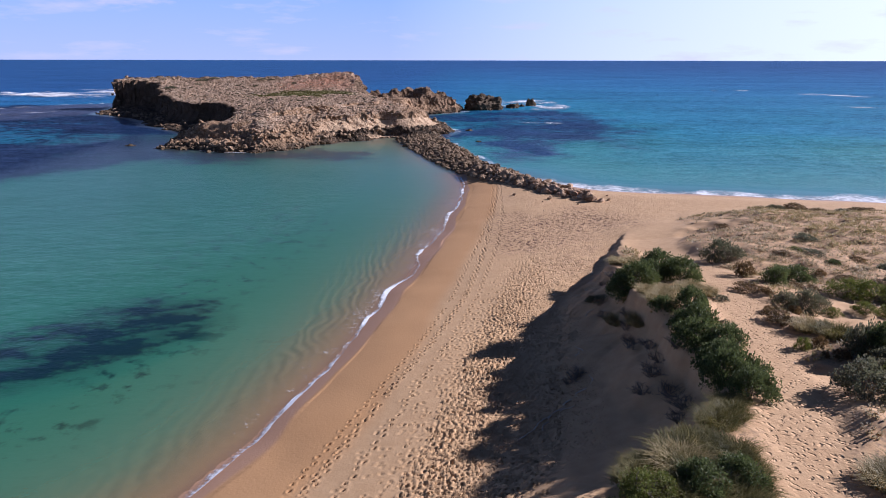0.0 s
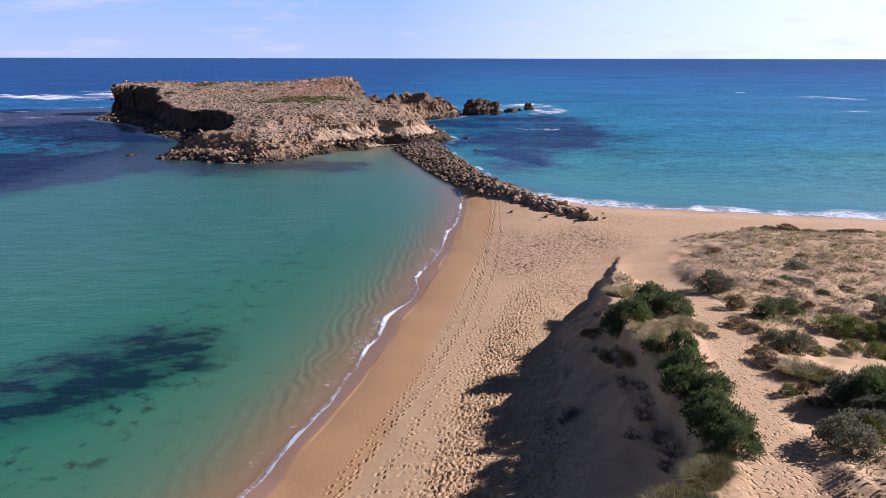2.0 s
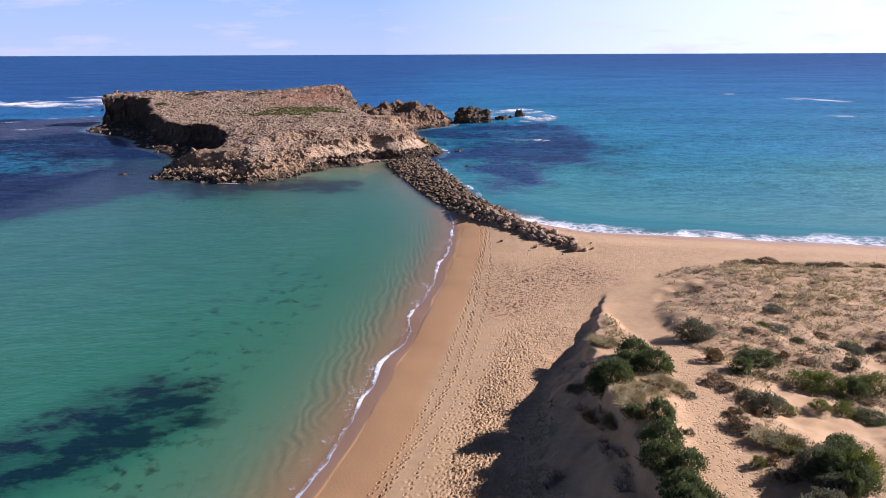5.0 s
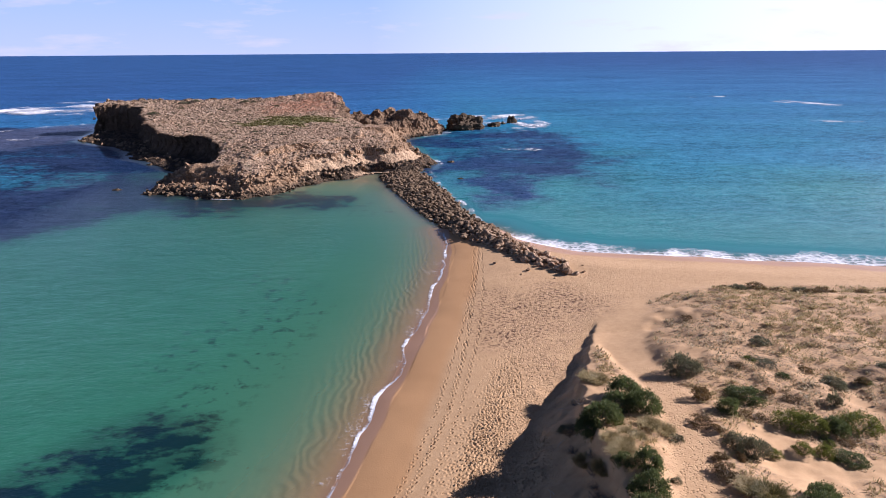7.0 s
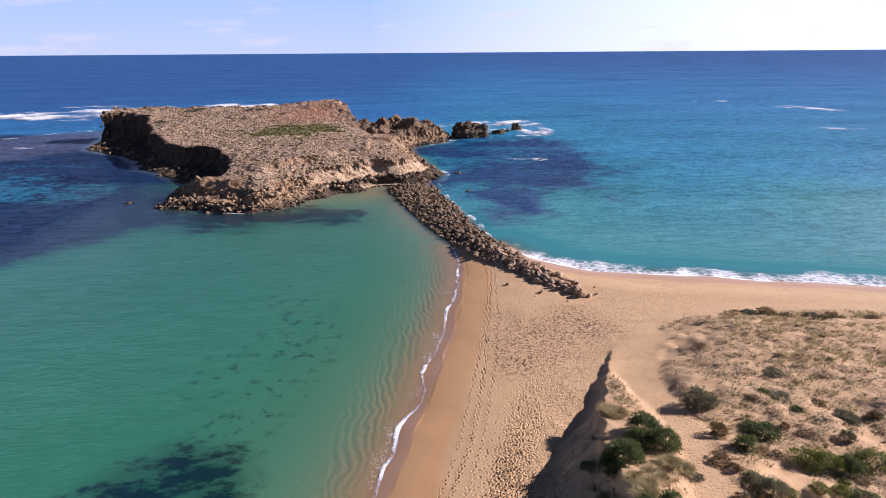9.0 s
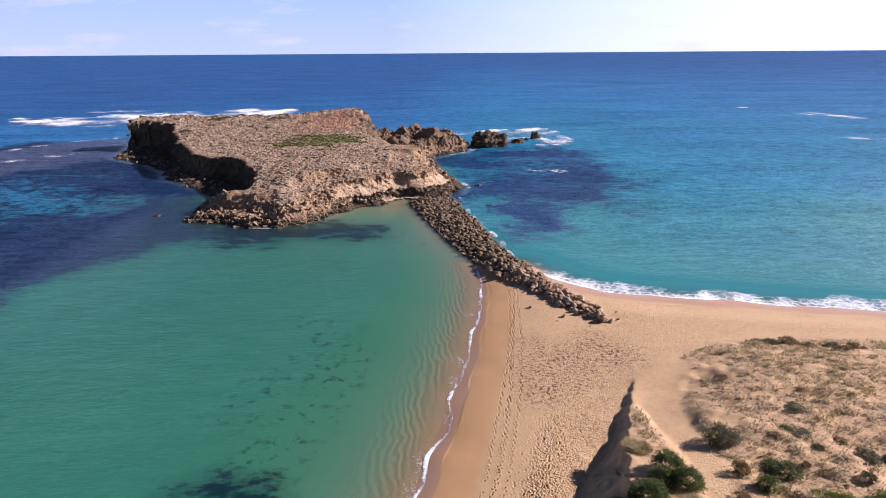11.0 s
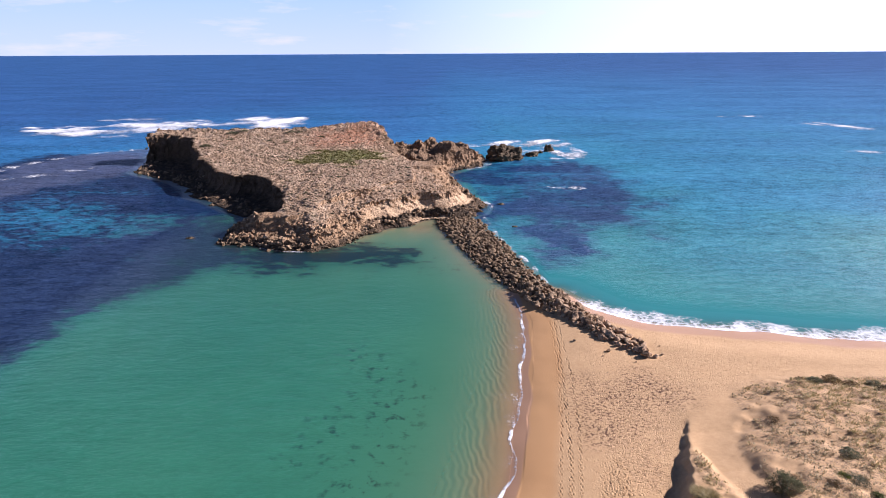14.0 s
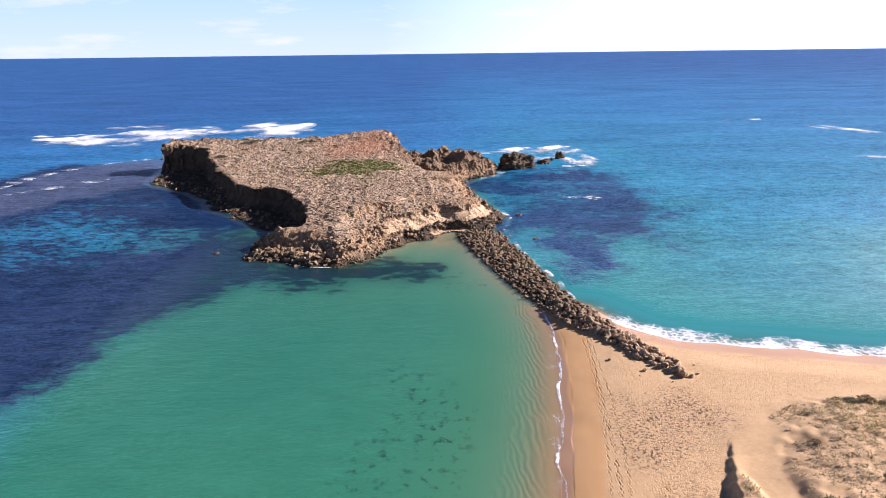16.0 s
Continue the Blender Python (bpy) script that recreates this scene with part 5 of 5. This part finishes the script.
def cushion_mesh(name, seed, material, flat=0.4):
    """A low wind-shorn cushion plant, uneven all round, one unit in radius."""
    r = np.random.default_rng(seed)
    a = np.arange(7) * 0.8976
    rings = [np.stack([np.cos(a + k * 0.45) * w, np.sin(a + k * 0.45) * w, np.full(7, h)], -1) * r.uniform(0.75, 1.25, (7, 1)) for k, (w, h) in enumerate(((1.0, -0.12), (0.72, flat * 0.72)))]
    v = np.concatenate(rings + [np.array([[r.normal(0, 0.12), r.normal(0, 0.12), flat * r.uniform(0.8, 1.1)]])])
    k = np.arange(7)
    n = (k + 1) % 7
    f = np.concatenate([np.stack([k, n, k + 7], -1), np.stack([n, n + 7, k + 7], -1), np.stack([k + 7, n + 7, np.full(7, 14)], -1)])
    return mesh_of(name, v, f, material, False)


def island_scatter():
    r = np.random.default_rng(19)
    n = 27000
    x, y = r.uniform(-165, -8, n), r.uniform(175, 358, n)
    z, top, low, sandy, green, rust, ds, dr, west = island_height(x, y)
    ok = (top > 0.8) & (dr > 0.5) & ((rust < 0.45) | (r.random(n) < 0.25))
    p, g = np.stack([x, y, z], -1)[ok], (green[ok] > 0.4)
    grey = [cushion_mesh("c", 440 + k, ISLAND_SCRUB) for k in range(6)]
    olive = [grass_mesh("d", 460 + k, GREEN_GRASS, 12, 0.4, 0.5, 0.10, 1.0) for k in range(3)]
    dim = [cushion_mesh("e", 480 + k, ISLAND_HEATH, 0.5) for k in range(4)]
    some = r.random(len(p)) < 0.12 + 0.2 * (fbm(p[:, 0] / 13, p[:, 1] / 13, octaves=3, seed=144) > 0.35)
    scatter("island_scrub", "dry grey-brown scrub over the island top", grey, ISLAND_SCRUB, p[~g & ~some], 0.28, 0.7, 3)
    scatter("island_heath", "small dark brown heath clumps on the island", dim, ISLAND_HEATH, p[~g & some], 0.3, 0.65, 5)
    scatter("island_grass", "olive green grass patch on the island", olive, GREEN_GRASS, p[g], 0.7, 1.5, 4)
    for bx, by, s in ((-123, 333, 3.0), (-118, 335, 2.2), (-92, 332, 2.4), (-88, 334, 1.8), (-128, 305, 2.4), (-100, 318, 1.5), (-90, 312, 1.4), (-121, 320, 1.6), (-75, 325, 1.6), (-66, 246, 1.3), (-52, 232, 1.3), (-36, 226, 1.2), (-60, 210, 1.2), (-27, 250, 1.3)):
        ob = new("shrub")
        part("crown", CROWNS["tuft"][int(bx) % 2], ob)
        part("woody_base", STEMS[0], ob)
        zz = float(island_height(np.array([float(bx)]), np.array([float(by)]))[0][0])
        ob.matrix_basis = pose(bx, by, zz - 0.1, 0, 0, bx * 7 % 360) @ Matrix.Diagonal((s * 1.5, s * 1.0, s * 0.5, 1))
        tagged(ob, "wind-cut dark shrub on the island plateau", "shrub", "island shrubs")


island_scatter()


# ---- dead brush, stand-in driftwood and twigs on the shaded slope ----
TANGLES = [stems("dead_shrub", 60 + k, 26, 0.5, 0.02) for k in range(3)]
rng = random.Random(5)
for x, y, w, t in ((8.9, 40.6, 1.5, 0.8), (9.4, 41.0, 1.2, 0.6), (8.5, 40.2, 1.1, 0.6), (13.4, 43.2, 1.4, 0.7), (12.9, 36.6, 1.8, 0.9), (13.8, 38.0, 1.8, 0.9), (12.0, 35.4, 1.6, 0.7), (13.9, 40.2, 1.6, 0.8), (14.4, 36.8, 1.6, 0.8), (13.0, 41.6, 1.6, 0.8), (13.6, 44.6, 1.6, 0.8),
                   (13.2, 34.4, 1.8, 0.9), (14.0, 46.4, 1.4, 0.7), (13.0, 48.6, 1.4, 0.6), (12.6, 31.0, 1.6, 0.8), (13.4, 32.4, 1.8, 0.8), (15.2, 57.4, 1.2, 0.6), (14.8, 54.0, 1.4, 0.7)):
    ob = new("dead_shrub", TANGLES[rng.randrange(3)])
    ob.matrix_basis = pose(x, y, ground_at(x, y), 0, 0, rng.uniform(0, 360)) @ Matrix.Diagonal((w, w * 0.8, t * 1.2, 1))
    tagged(ob, "leafless grey tangle of twigs on shaded sand", "dead shrub", "dead brush on the slope")


# ---- sticks: pale colour standing in for sunlit sand ridges ----
def stick(x, y, length, turn, thick=0.035):
    bm = bmesh.new()
    rng = random.Random(int(x * 50))
    rings = []
    for k in range(7):
        t = k / 6
        c = Vector((t * length, 0.12 * math.sin(t * 4 + x), thick + 0.03 * math.sin(t * 6)))
        r = thick * (1 - 0.6 * t)
        rings.append([bm.verts.new(c + Vector((0, math.cos(a * 1.047) * r, math.sin(a * 1.047) * r))) for a in range(6)])
    for lo, hi in zip(rings, rings[1:]):
        for a in range(6):
            bm.faces.new((lo[a], lo[(a + 1) % 6], hi[(a + 1) % 6], hi[a]))
    bm.faces.new(rings[0])
    bm.faces.new(rings[-1])
    me = bpy.data.meshes.new("sunlit_tone_stick")
    bm.to_mesh(me)
    bm.free()
    me.materials.append(SUNLIT_PALE)
    ob = new("sunlit_tone_stick", me)
    a, b = ground_at(x, y), ground_at(x + length * math.cos(radians(turn)), y + length * math.sin(radians(turn)))
    ob.matrix_basis = pose(x, y, a, 0, -math.degrees(math.atan2(b - a, length)), turn)
    return tagged(ob, "driftwood stick on the shaded sand slope, coloured as pale as sunlit sand", "driftwood", "driftwood sticks")


# the first eight are added along sunlit ridge tops of a footprint trail
for row in ((4.3, 34.4, 1.5, 34, 0.05), (5.4, 35.4, 1.6, 42, 0.06), (5.9, 35.1, 1.1, 58, 0.045), (6.5, 36.2, 1.7, 44, 0.05), (7.7, 37.3, 1.4, 50, 0.055), (7.4, 36.7, 1.0, 30, 0.04), (8.7, 38.4, 1.6, 40, 0.045), (9.9, 39.6, 0.6, 75, 0.05), (9.6, 43.4, 1.2, 60), (10.2, 44.0, 0.9, 100), (13.4, 57.0, 0.9, 40), (15.6, 64.6, 0.7, 30), (11.9, 50.4, 1.0, 20)):
    stick(*row)
